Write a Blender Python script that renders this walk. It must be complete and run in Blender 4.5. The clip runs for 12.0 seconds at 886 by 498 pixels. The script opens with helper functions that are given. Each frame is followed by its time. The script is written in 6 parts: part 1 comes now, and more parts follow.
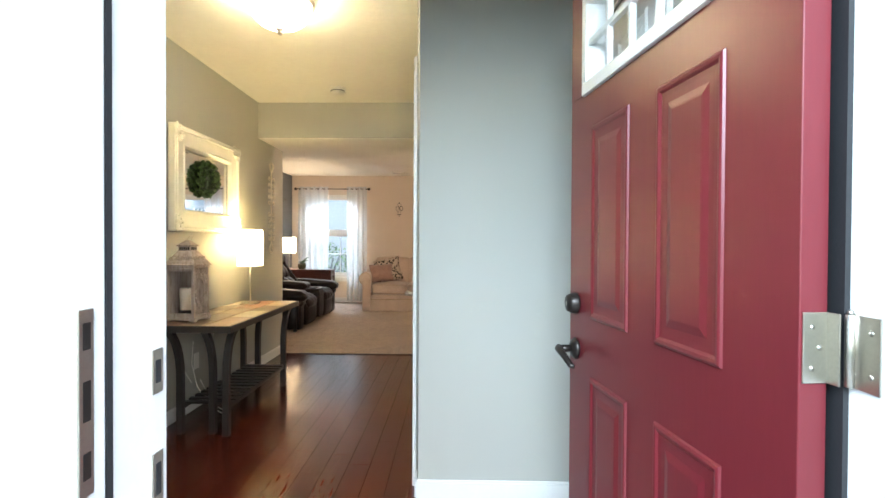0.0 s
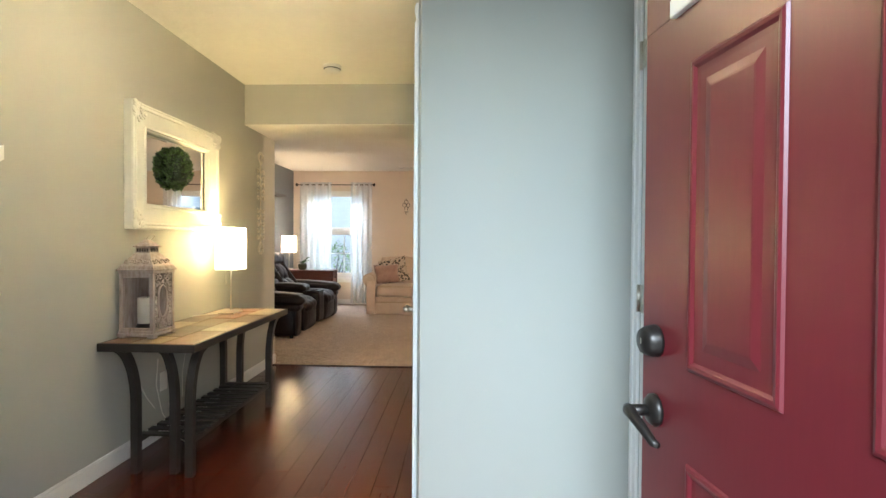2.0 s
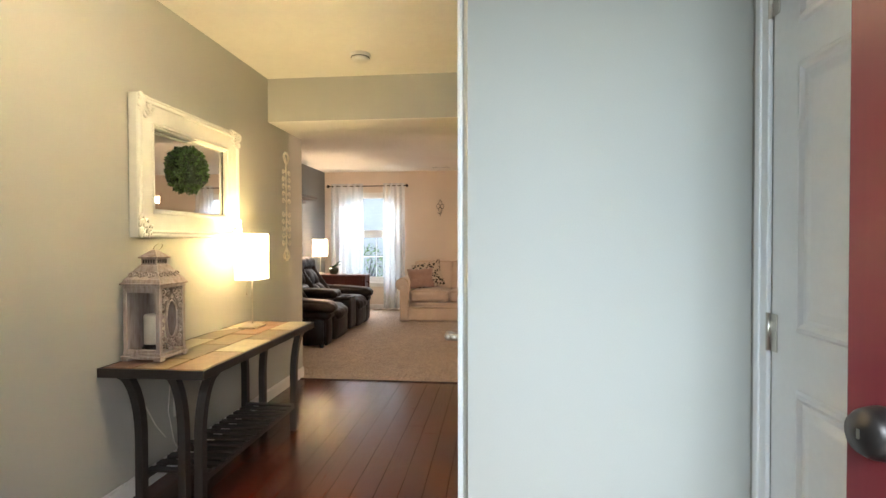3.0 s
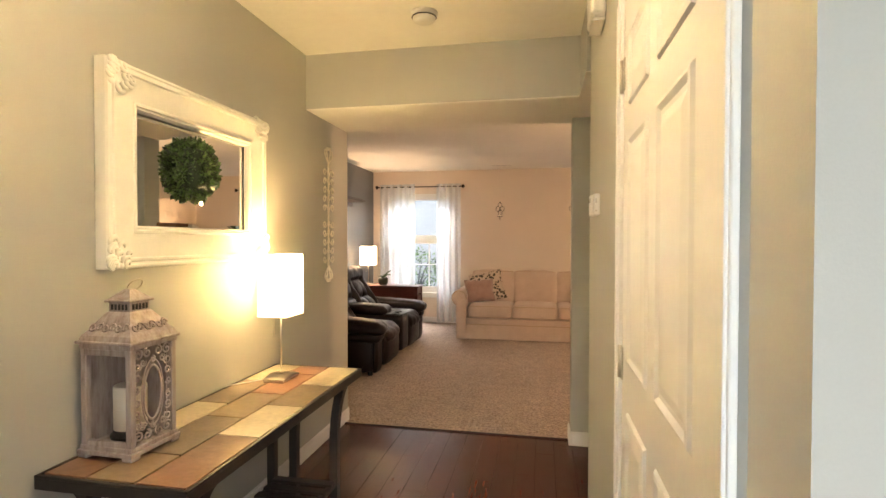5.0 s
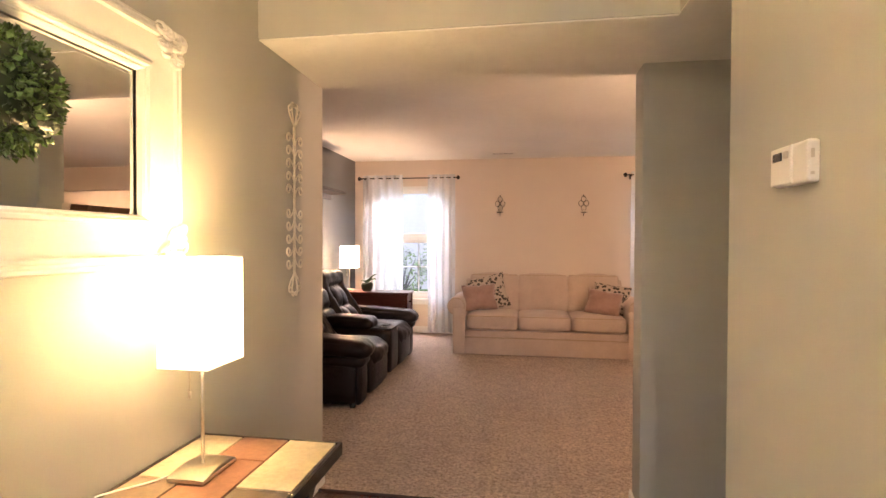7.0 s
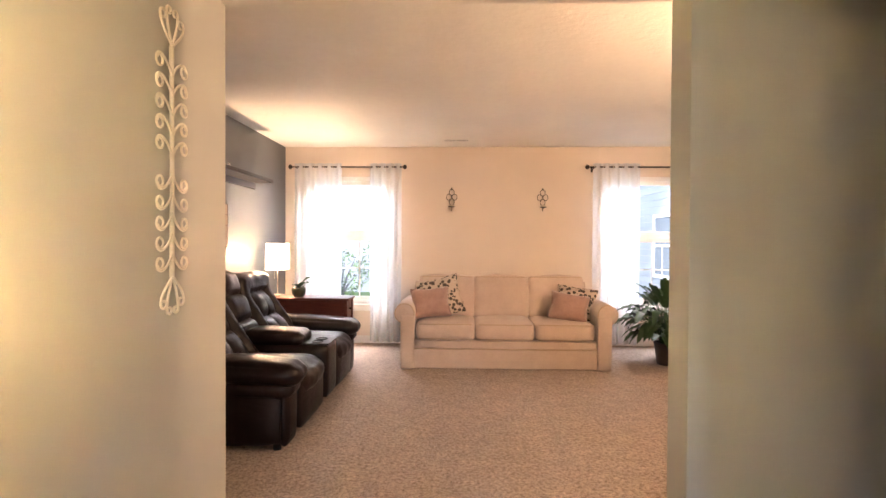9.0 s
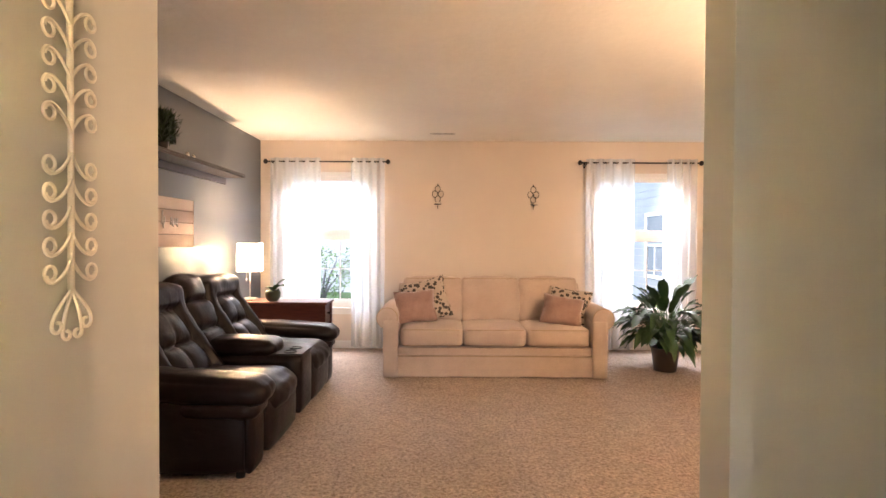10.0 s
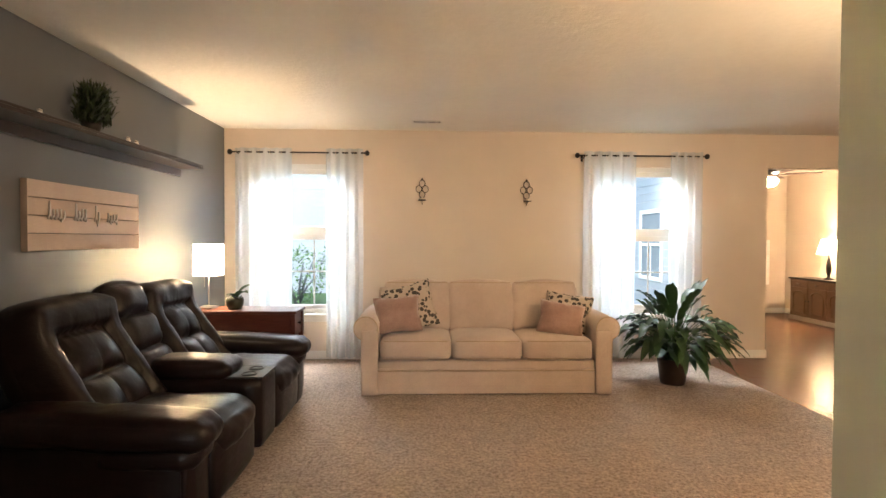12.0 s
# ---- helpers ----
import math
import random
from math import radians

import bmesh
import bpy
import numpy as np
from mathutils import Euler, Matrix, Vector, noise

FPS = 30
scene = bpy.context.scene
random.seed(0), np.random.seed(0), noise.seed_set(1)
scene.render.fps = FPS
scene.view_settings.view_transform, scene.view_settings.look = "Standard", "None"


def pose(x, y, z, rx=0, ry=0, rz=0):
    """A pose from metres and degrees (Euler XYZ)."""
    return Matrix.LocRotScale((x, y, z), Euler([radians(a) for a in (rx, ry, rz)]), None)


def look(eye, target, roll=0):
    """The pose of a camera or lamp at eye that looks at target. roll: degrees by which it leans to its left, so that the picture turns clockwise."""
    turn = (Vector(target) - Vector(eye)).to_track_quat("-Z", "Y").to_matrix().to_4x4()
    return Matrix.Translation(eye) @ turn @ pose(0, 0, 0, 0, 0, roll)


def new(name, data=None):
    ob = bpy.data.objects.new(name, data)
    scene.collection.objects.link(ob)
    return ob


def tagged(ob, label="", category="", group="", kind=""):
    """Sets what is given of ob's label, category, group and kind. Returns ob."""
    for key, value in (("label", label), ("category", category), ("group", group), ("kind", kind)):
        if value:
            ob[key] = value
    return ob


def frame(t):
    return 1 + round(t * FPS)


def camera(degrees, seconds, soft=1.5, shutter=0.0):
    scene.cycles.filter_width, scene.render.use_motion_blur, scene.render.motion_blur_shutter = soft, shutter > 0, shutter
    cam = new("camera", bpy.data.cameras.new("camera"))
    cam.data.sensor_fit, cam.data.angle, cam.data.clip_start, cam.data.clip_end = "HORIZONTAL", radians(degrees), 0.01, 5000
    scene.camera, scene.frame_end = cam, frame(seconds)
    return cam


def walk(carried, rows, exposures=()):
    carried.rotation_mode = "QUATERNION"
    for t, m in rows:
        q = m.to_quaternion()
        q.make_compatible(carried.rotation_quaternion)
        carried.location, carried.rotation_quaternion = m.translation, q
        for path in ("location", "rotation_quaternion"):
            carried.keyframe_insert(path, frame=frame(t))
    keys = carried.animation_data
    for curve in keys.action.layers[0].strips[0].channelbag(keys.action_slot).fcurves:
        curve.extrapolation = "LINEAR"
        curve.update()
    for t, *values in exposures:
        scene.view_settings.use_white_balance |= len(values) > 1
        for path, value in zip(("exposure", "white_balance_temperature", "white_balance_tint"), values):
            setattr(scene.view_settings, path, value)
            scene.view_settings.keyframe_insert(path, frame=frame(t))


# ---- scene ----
cam = camera(82.1, 12.0)
PATH = [
    (0, (0.609, 0.233, 1.201), (0.569, 2.233, 1.176), 0.3),
    (0.5, (0.609, 0.298, 1.197), (0.569, 2.297, 1.169), 0.3),
    (1, (0.617, 0.448, 1.202), (0.575, 2.447, 1.168), 0.2),
    (1.5, (0.625, 0.614, 1.197), (0.576, 2.613, 1.165), 0.3),
    (2, (0.6, 0.799, 1.215), (0.523, 2.797, 1.183), 0.4),
    (2.5, (0.567, 0.985, 1.232), (0.432, 2.98, 1.199), 0.3),
    (3, (0.526, 1.2, 1.249), (0.321, 3.189, 1.218), -0.1),
    (4.8, (0.236, 1.998, 1.382), (-0.141, 3.961, 1.333), -0.1),
    (5, (0.204, 2.075, 1.369), (-0.178, 4.037, 1.335), 0.1),
    (5.5, (0.103, 2.313, 1.379), (-0.276, 4.277, 1.342), 0.1),
    (6, (0.018, 2.551, 1.356), (-0.347, 4.517, 1.322), 0.1),
    (6.5, (-0.061, 2.812, 1.359), (-0.406, 4.781, 1.323), 0.1),
    (7, (-0.158, 3.053, 1.35), (-0.464, 5.029, 1.317), 0.2),
    (9, (-0.366, 3.84, 1.304), (-0.43, 5.838, 1.277), 0.3),
    (9.5, (-0.375, 4.033, 1.309), (-0.402, 6.033, 1.278), 0.3),
    (10, (-0.375, 4.186, 1.313), (-0.383, 6.186, 1.281), 0.3),
    (10.5, (-0.401, 4.359, 1.293), (-0.387, 6.359, 1.267), 0.4),
    (11, (-0.432, 4.51, 1.308), (-0.387, 6.509, 1.273), 0.4),
    (11.5, (-0.432, 4.639, 1.329), (-0.372, 6.637, 1.288), 0.4),
    (12, (-0.413, 4.736, 1.335), (-0.349, 6.734, 1.294), 0.3),
]
walk(cam, [(t, look(eye, target, roll)) for t, eye, target, roll in PATH], [(0, 2.82, 6100, 5), (1.5, 2.82, 6000, 3), (3, 2.88, 6350, 8), (5, 2.88, 7200, 13), (7.2, 3.02, 6800, 25), (8.8, 3.55, 6600, 20), (9.5, 3.48, 6600, 19), (11, 3.3, 6500, 11), (12, 3.16, 6400, 6)])

# ---- light: overcast daylight, warm lamps ----
world = bpy.data.worlds.new("sky")
scene.world = world
world.use_nodes = True
_n = world.node_tree.nodes
_sky = _n.new("ShaderNodeTexSky")
_sky.sky_type, _sky.sun_disc = "NISHITA", False
_sky.sun_elevation, _sky.sun_rotation = radians(39), radians(157)
_sky.air_density, _sky.dust_density, _sky.ozone_density = 1.0, 1.0, 1.5
world.node_tree.links.new(_sky.outputs["Color"], _n["Background"].inputs["Color"])
_n["Background"].inputs["Strength"].default_value = 0.095

SUN = new("sun", bpy.data.lights.new("sun", "SUN"))
SUN.data.energy, SUN.data.angle, SUN.data.color = 0.45, radians(40), (0.94, 0.98, 1.0)
SUN.matrix_world = look((0, 0, 20), (3.5, 8.3, 12.8))

WARM = (1.0, 0.71, 0.31)
PEACH = (1.0, 0.66, 0.40)


def bulb(name, where, watts, radius=0.04, tint=WARM):
    ob = new(name, bpy.data.lights.new(name, "POINT"))
    ob.location = where
    ob.data.energy, ob.data.shadow_soft_size, ob.data.color = watts, radius, tint
    return ob


bulb("hall_ceiling_bulb", (-0.34, 3.00, 2.43), 5.0, 0.05)
bulb("console_lamp_bulb", (-1.055, 4.375, 1.235), 4.2)
bulb("end_table_lamp_bulb", (-2.30, 9.20, 1.17), 9.5, 0.04, PEACH)
bulb("torchiere_bulb", (2.00, 6.00, 1.92), 23, 0.06, PEACH)


def window_sky(x0, x1, watts):
    """Daylight of the open sky that slants in through a window."""
    ob = new("window_daylight", bpy.data.lights.new("window_daylight", "AREA"))
    ob.data.shape, ob.data.size, ob.data.size_y = "RECTANGLE", x1 - x0, 1.1
    ob.data.energy, ob.data.color = watts, (0.95, 0.97, 1.0)
    ob.matrix_world = look(((x0 + x1) / 2, 11.35, 2.95), ((x0 + x1) / 2, 10.0, 1.2))


window_sky(-2.30, -1.30, 22)
window_sky(1.45, 2.45, 22)
DOORWAY = new("doorway_daylight", bpy.data.lights.new("doorway_daylight", "AREA"))
DOORWAY.data.size, DOORWAY.data.energy, DOORWAY.data.color = 1.0, 18, (0.72, 0.87, 1.0)
DOORWAY.matrix_world = look((0.42, -0.6, 2.25), (0.75, 2.60, 1.1))
bulb("sideboard_lamp_bulb", (5.98, 12.62, 1.25), 8, 0.04, PEACH)
bulb("fan_bulb", (4.65, 12.10, 2.20), 9, 0.06, PEACH)


# ---- materials ----
def nodes_of(name):
    m = bpy.data.materials.new(name)
    m.use_nodes = True
    t = m.node_tree
    return m, t, t.nodes["Principled BSDF"]


def link(t, a, b):
    t.links.new(a, b)


def noise_node(t, scale, detail=4.0, stretch=None, rough=0.6):
    co = t.nodes.new("ShaderNodeTexCoord")
    n = t.nodes.new("ShaderNodeTexNoise")
    n.inputs["Scale"].default_value, n.inputs["Detail"].default_value, n.inputs["Roughness"].default_value = scale, detail, rough
    if stretch:
        mp = t.nodes.new("ShaderNodeMapping")
        mp.inputs["Scale"].default_value = stretch
        link(t, co.outputs["Object"], mp.inputs["Vector"])
        link(t, mp.outputs["Vector"], n.inputs["Vector"])
    else:
        link(t, co.outputs["Object"], n.inputs["Vector"])
    return n


def ramp_node(t, src, stops):
    r = t.nodes.new("ShaderNodeValToRGB")
    while len(r.color_ramp.elements) < len(stops):
        r.color_ramp.elements.new(0.5)
    for e, (pos, col) in zip(r.color_ramp.elements, stops):
        e.position, e.color = pos, (*col, 1)
    link(t, src, r.inputs["Fac"])
    return r


def mixed(t, fac, a, b, mode="MIX"):
    m = t.nodes.new("ShaderNodeMix")
    m.data_type, m.blend_type = "RGBA", mode
    for sock, v in ((m.inputs[0], fac), (m.inputs[6], a), (m.inputs[7], b)):
        if isinstance(v, (int, float)):
            sock.default_value = v
        elif isinstance(v, tuple):
            sock.default_value = (*v, 1)
        else:
            link(t, v, sock)
    return m.outputs[2]


def bump_node(t, p, src, strength, distance=0.01):
    b = t.nodes.new("ShaderNodeBump")
    b.inputs["Strength"].default_value, b.inputs["Distance"].default_value = strength, distance
    link(t, src, b.inputs["Height"])
    link(t, b.outputs["Normal"], p.inputs["Normal"])


def scaled(c, k):
    return tuple(min(1.0, v * k) for v in c)


def surface(name, color, rough=0.6, metal=0.0, large=1.5, vary=0.08, fine=150, bump=0.1, depth=0.004, stretch=None, spec=0.5, coat=0.0, sheen=0.0):
    """A plain surface with slow stains, fine grain and relief."""
    m, t, p = nodes_of(name)
    big = noise_node(t, large, 5)
    small = noise_node(t, fine, 3, stretch)
    c = ramp_node(t, big.outputs["Fac"], [(0.3, scaled(color, 1 - vary)), (0.7, scaled(color, 1 + vary))])
    g = ramp_node(t, small.outputs["Fac"], [(0.3, (1 - vary,) * 3), (0.7, (1.0,) * 3)])
    link(t, mixed(t, 1.0, c.outputs["Color"], g.outputs["Color"], "MULTIPLY"), p.inputs["Base Color"])
    p.inputs["Metallic"].default_value = metal
    rr = t.nodes.new("ShaderNodeMapRange")
    rr.inputs["To Min"].default_value, rr.inputs["To Max"].default_value = max(0.02, rough - 0.07), min(1, rough + 0.07)
    link(t, big.outputs["Fac"], rr.inputs["Value"])
    link(t, rr.outputs["Result"], p.inputs["Roughness"])
    p.inputs["Specular IOR Level"].default_value = spec
    p.inputs["Coat Weight"].default_value = coat
    p.inputs["Sheen Weight"].default_value = sheen
    if bump:
        bump_node(t, p, small.outputs["Fac"], bump, depth)
    return m


M_GREIGE = surface("greige_wall_paint", (0.445, 0.437, 0.390), 0.62, fine=240, bump=0.12, depth=0.002, vary=0.03, large=0.8)
M_TAN = surface("tan_wall_paint", (0.70, 0.615, 0.53), 0.65, fine=240, bump=0.12, depth=0.002, vary=0.03, large=0.8)
M_SLATEBLUE = surface("slate_grey_wall_paint", (0.115, 0.125, 0.135), 0.5, fine=240, bump=0.12, depth=0.002, vary=0.05, large=0.8)
M_BROWN = surface("dark_brown_wall_paint", (0.05, 0.022, 0.018), 0.6, fine=200)
M_CEIL = surface("textured_ceiling_paint", (0.87, 0.85, 0.78), 0.85, fine=22, bump=0.32, depth=0.010, vary=0.03)
M_TRIM = surface("white_trim_paint", (0.80, 0.79, 0.76), 0.38, fine=60, bump=0.03, vary=0.03)
M_RED = surface("red_door_paint", (0.135, 0.014, 0.020), 0.38, fine=90, bump=0.06, depth=0.002, vary=0.07, stretch=(1, 1, 0.12))
M_NICKEL = surface("brushed_nickel", (0.60, 0.56, 0.49), 0.33, metal=1.0, fine=200, bump=0.05)
M_BRONZE = surface("oil_rubbed_bronze", (0.045, 0.038, 0.034), 0.38, metal=0.7, fine=120, bump=0.05)
M_BLACK = surface("black_rubber_and_gap_shade", (0.02, 0.02, 0.022), 0.6)
M_IRON = surface("black_wrought_iron", (0.028, 0.024, 0.022), 0.5, metal=0.5, fine=120, bump=0.2)
M_PLASTIC = surface("white_plastic", (0.78, 0.76, 0.70), 0.4, vary=0.02, bump=0.0)
M_SCROLL = surface("cream_painted_metal", (0.78, 0.72, 0.60), 0.5, fine=120, bump=0.1)
M_CONCRETE = surface("porch_concrete", (0.34, 0.33, 0.31), 0.85, fine=80, bump=0.4, vary=0.12)
M_LAWN = surface("lawn", (0.06, 0.11, 0.03), 0.9, fine=30, bump=0.6, depth=0.03, vary=0.3)
M_SIDING = surface("pale_vinyl_siding", (0.30, 0.32, 0.335), 0.5, fine=50, bump=0.05)
M_SKYGLASS = surface("pale_reflecting_window_glass", (0.20, 0.23, 0.25), 0.12, vary=0.1)
M_WING = surface("pale_grey_vinyl_siding", (0.40, 0.42, 0.44), 0.5, fine=50, bump=0.05)
M_ROOF = surface("grey_roof_shingles", (0.10, 0.10, 0.11), 0.9, fine=40, bump=0.5)
M_DARKGLASS = surface("dark_window_glass", (0.03, 0.04, 0.05), 0.1, vary=0.1)


def plank_material(name, dark, light, rough):
    m, t, p = nodes_of(name)
    grain = noise_node(t, 6, 5, (8, 0.6, 8), 0.6)
    blotch = noise_node(t, 2.2, 4)
    info = t.nodes.new("ShaderNodeObjectInfo")
    c = ramp_node(t, grain.outputs["Fac"], [(0.30, dark), (0.72, light)])
    tone = ramp_node(t, info.outputs["Random"], [(0.0, (0.74, 0.72, 0.72)), (1.0, (1.1, 1.08, 1.08))])
    st = ramp_node(t, blotch.outputs["Fac"], [(0.3, (0.85,) * 3), (0.7, (1.05,) * 3)])
    a = mixed(t, 1.0, c.outputs["Color"], tone.outputs["Color"], "MULTIPLY")
    link(t, mixed(t, 1.0, a, st.outputs["Color"], "MULTIPLY"), p.inputs["Base Color"])
    r = t.nodes.new("ShaderNodeMapRange")
    r.inputs["To Min"].default_value, r.inputs["To Max"].default_value = rough - 0.05, rough + 0.06
    link(t, grain.outputs["Fac"], r.inputs["Value"])
    link(t, r.outputs["Result"], p.inputs["Roughness"])
    bump_node(t, p, grain.outputs["Fac"], 0.06, 0.002)
    return m


M_PLANK = plank_material("dark_cherry_floor_wood", (0.048, 0.0085, 0.0045), (0.125, 0.024, 0.010), 0.24)
M_FLOORBED = surface("floor_joint_shadow_wood", (0.015, 0.006, 0.004), 0.7)


def carpet_material():
    m, t, p = nodes_of("beige_pile_carpet")
    tuft = noise_node(t, 44, 4, None, 0.85)
    fibre = noise_node(t, 190, 2, None, 0.8)
    patch = noise_node(t, 9, 6, None, 0.7)
    wide = noise_node(t, 1.2, 3)
    c = ramp_node(t, tuft.outputs["Fac"], [(0.36, (0.24, 0.165, 0.125)), (0.46, (0.52, 0.40, 0.32)), (0.54, (0.67, 0.53, 0.43)), (0.64, (0.86, 0.72, 0.60))])
    z = ramp_node(t, fibre.outputs["Fac"], [(0.3, (0.66,) * 3), (0.7, (1.12,) * 3)])
    q = ramp_node(t, patch.outputs["Fac"], [(0.3, (0.76,) * 3), (0.7, (1.12,) * 3)])
    w = ramp_node(t, wide.outputs["Fac"], [(0.3, (0.9,) * 3), (0.7, (1.05,) * 3)])
    a = mixed(t, 1.0, c.outputs["Color"], q.outputs["Color"], "MULTIPLY")
    a = mixed(t, 1.0, a, z.outputs["Color"], "MULTIPLY")
    link(t, mixed(t, 1.0, a, w.outputs["Color"], "MULTIPLY"), p.inputs["Base Color"])
    p.inputs["Roughness"].default_value = 0.95
    p.inputs["Specular IOR Level"].default_value = 0.1
    p.inputs["Sheen Weight"].default_value = 0.15
    bump_node(t, p, tuft.outputs["Fac"], 1.0, 0.03)
    return m


M_CARPET = carpet_material()


def glass_material():
    m, t, p = nodes_of("clear_glass")
    p.inputs["Base Color"].default_value = (1, 1, 1, 1)
    p.inputs["Roughness"].default_value = 0.0
    p.inputs["Transmission Weight"].default_value = 1.0
    p.inputs["IOR"].default_value = 1.05
    return m


M_GLASS = glass_material()


def mirror_material():
    m, t, p = nodes_of("mirror_silver")
    p.inputs["Base Color"].default_value = (0.86, 0.87, 0.86, 1)
    p.inputs["Metallic"].default_value, p.inputs["Roughness"].default_value = 1.0, 0.015
    return m


M_MIRROR = mirror_material()


def sheer_material(name, color, clear):
    m, t, p = nodes_of(name)
    weave = noise_node(t, 260, 2)
    tr = t.nodes.new("ShaderNodeBsdfTransparent")
    tl = t.nodes.new("ShaderNodeBsdfTranslucent")
    df = t.nodes.new("ShaderNodeBsdfDiffuse")
    tl.inputs["Color"].default_value = df.inputs["Color"].default_value = (*color, 1)
    a = t.nodes.new("ShaderNodeMixShader")
    a.inputs["Fac"].default_value = 0.55
    link(t, df.outputs[0], a.inputs[1])
    link(t, tl.outputs[0], a.inputs[2])
    b = t.nodes.new("ShaderNodeMixShader")
    rr = t.nodes.new("ShaderNodeMapRange")
    rr.inputs["To Min"].default_value, rr.inputs["To Max"].default_value = clear - 0.08, clear + 0.08
    link(t, weave.outputs["Fac"], rr.inputs["Value"])
    link(t, rr.outputs["Result"], b.inputs["Fac"])
    link(t, a.outputs[0], b.inputs[1])
    link(t, tr.outputs[0], b.inputs[2])
    link(t, b.outputs[0], t.nodes["Material Output"].inputs["Surface"])
    return m


M_SHEER = sheer_material("sheer_white_voile", (0.86, 0.89, 0.92), 0.36)


def shade_material(name, color, glow, through_it=0.5):
    """Lit lamp shade or frosted bowl: the bulb's light leaves through it."""
    m, t, p = nodes_of(name)
    weave = noise_node(t, 300, 2)
    tl = t.nodes.new("ShaderNodeBsdfTranslucent")
    tl.inputs["Color"].default_value = (*color, 1)
    p.inputs["Base Color"].default_value = (*color, 1)
    p.inputs["Roughness"].default_value = 0.8
    p.inputs["Emission Color"].default_value = (1.0, 0.86, 0.62, 1)
    p.inputs["Emission Strength"].default_value = glow
    bump_node(t, p, weave.outputs["Fac"], 0.1, 0.001)
    a = t.nodes.new("ShaderNodeMixShader")
    a.inputs["Fac"].default_value = through_it
    link(t, p.outputs[0], a.inputs[1])
    link(t, tl.outputs[0], a.inputs[2])
    link(t, a.outputs[0], t.nodes["Material Output"].inputs["Surface"])
    return m


M_SHADE = shade_material("lit_white_linen_shade", (0.9, 0.87, 0.8), 0.6, 0.6)
M_BOWL = shade_material("frosted_glass_bowl", (0.9, 0.88, 0.82), 8.5, 0.5)


# ---- mesh helpers ----
class Mesh:
    """Collects pieces of one mesh."""

    def __init__(self):
        self.v, self.f, self.smooth = [], [], []

    def add(self, verts, faces, smooth=False, m=None):
        k = len(self.v)
        for p in verts:
            self.v.append(tuple(m @ Vector(p)) if m is not None else tuple(p))
        for f in faces:
            self.f.append([k + i for i in f])
            self.smooth.append(smooth)
        return self

    def box(self, x0, y0, z0, x1, y1, z1, c=0.0, m=None):
        """A box; c: the width of its chamfers."""
        if x0 > x1: x0, x1 = x1, x0
        if y0 > y1: y0, y1 = y1, y0
        if z0 > z1: z0, z1 = z1, z0
        if c <= 0:
            v = [(x, y, z) for x in (x0, x1) for y in (y0, y1) for z in (z0, z1)]
            return self.add(v, [(0, 1, 3, 2), (4, 6, 7, 5), (0, 4, 5, 1), (2, 3, 7, 6), (0, 2, 6, 4), (1, 5, 7, 3)], False, m)
        bm = bmesh.new()
        bmesh.ops.create_cube(bm, size=1)
        bmesh.ops.scale(bm, vec=(x1 - x0, y1 - y0, z1 - z0), verts=bm.verts)
        bmesh.ops.translate(bm, vec=((x0 + x1) / 2, (y0 + y1) / 2, (z0 + z1) / 2), verts=bm.verts)
        bmesh.ops.bevel(bm, geom=bm.edges[:], offset=min(c, 0.45 * min(x1 - x0, y1 - y0, z1 - z0)), segments=2, affect="EDGES", profile=0.5)
        bm.verts.index_update()
        v, f = [w.co[:] for w in bm.verts], [[w.index for w in g.verts] for g in bm.faces]
        bm.free()
        return self.add(v, f, False, m)

    def soft(self, cx, cy, cz, sx, sy, sz, r=0.05, n=7, puff=0.0, m=None, rough=0.0, seed=0):
        """A cushion: a box with rounded edges of radius r, faces swollen by puff, wrinkled by rough."""
        v, f, idx = [], [], {}

        def vid(p):
            k = tuple(round(a, 5) for a in p)
            if k not in idx:
                x, y, z = p
                h = (sx / 2, sy / 2, sz / 2)
                q = []
                core = [max(0.001, a - r) for a in h]
                c0 = [max(-core[i], min(core[i], p[i] * h[i])) for i in range(3)]
                d = Vector([p[i] * h[i] - c0[i] for i in range(3)])
                if d.length > 1e-9:
                    d = d.normalized() * r
                out = Vector(c0) + d
                b = (1 - x * x) * (1 - y * y) * (abs(z) > 0.99), (1 - z * z) * (1 - y * y) * (abs(x) > 0.99), (1 - x * x) * (1 - z * z) * (abs(y) > 0.99)
                out += Vector((b[1] * (1 if x > 0 else -1), b[2] * (1 if y > 0 else -1), b[0] * (1 if z > 0 else -1))) * puff
                if rough:
                    w = noise.noise(Vector((out.x * 9 + seed * 7, out.y * 9, out.z * 9))) + 0.5 * noise.noise(Vector((out.x * 25, out.y * 22 + seed, out.z * 22)))
                    out += out.normalized() * w * rough
                v.append(out + Vector((cx, cy, cz)) if m is None else m @ (out + Vector((cx, cy, cz))))
                idx[k] = len(v) - 1
            return idx[k]

        g = [-1 + 2 * i / n for i in range(n + 1)]
        for i in range(n):
            for j in range(n):
                a, b, c, d = g[i], g[i + 1], g[j], g[j + 1]
                for s in (-1, 1):
                    for quad in ([(a, c, s), (b, c, s), (b, d, s), (a, d, s)], [(s, a, c), (s, b, c), (s, b, d), (s, a, d)], [(c, s, a), (c, s, b), (d, s, b), (d, s, a)]):
                        q = [vid(p) for p in quad]
                        f.append(q if s > 0 else q[::-1])
        return self.add(v, f, True)

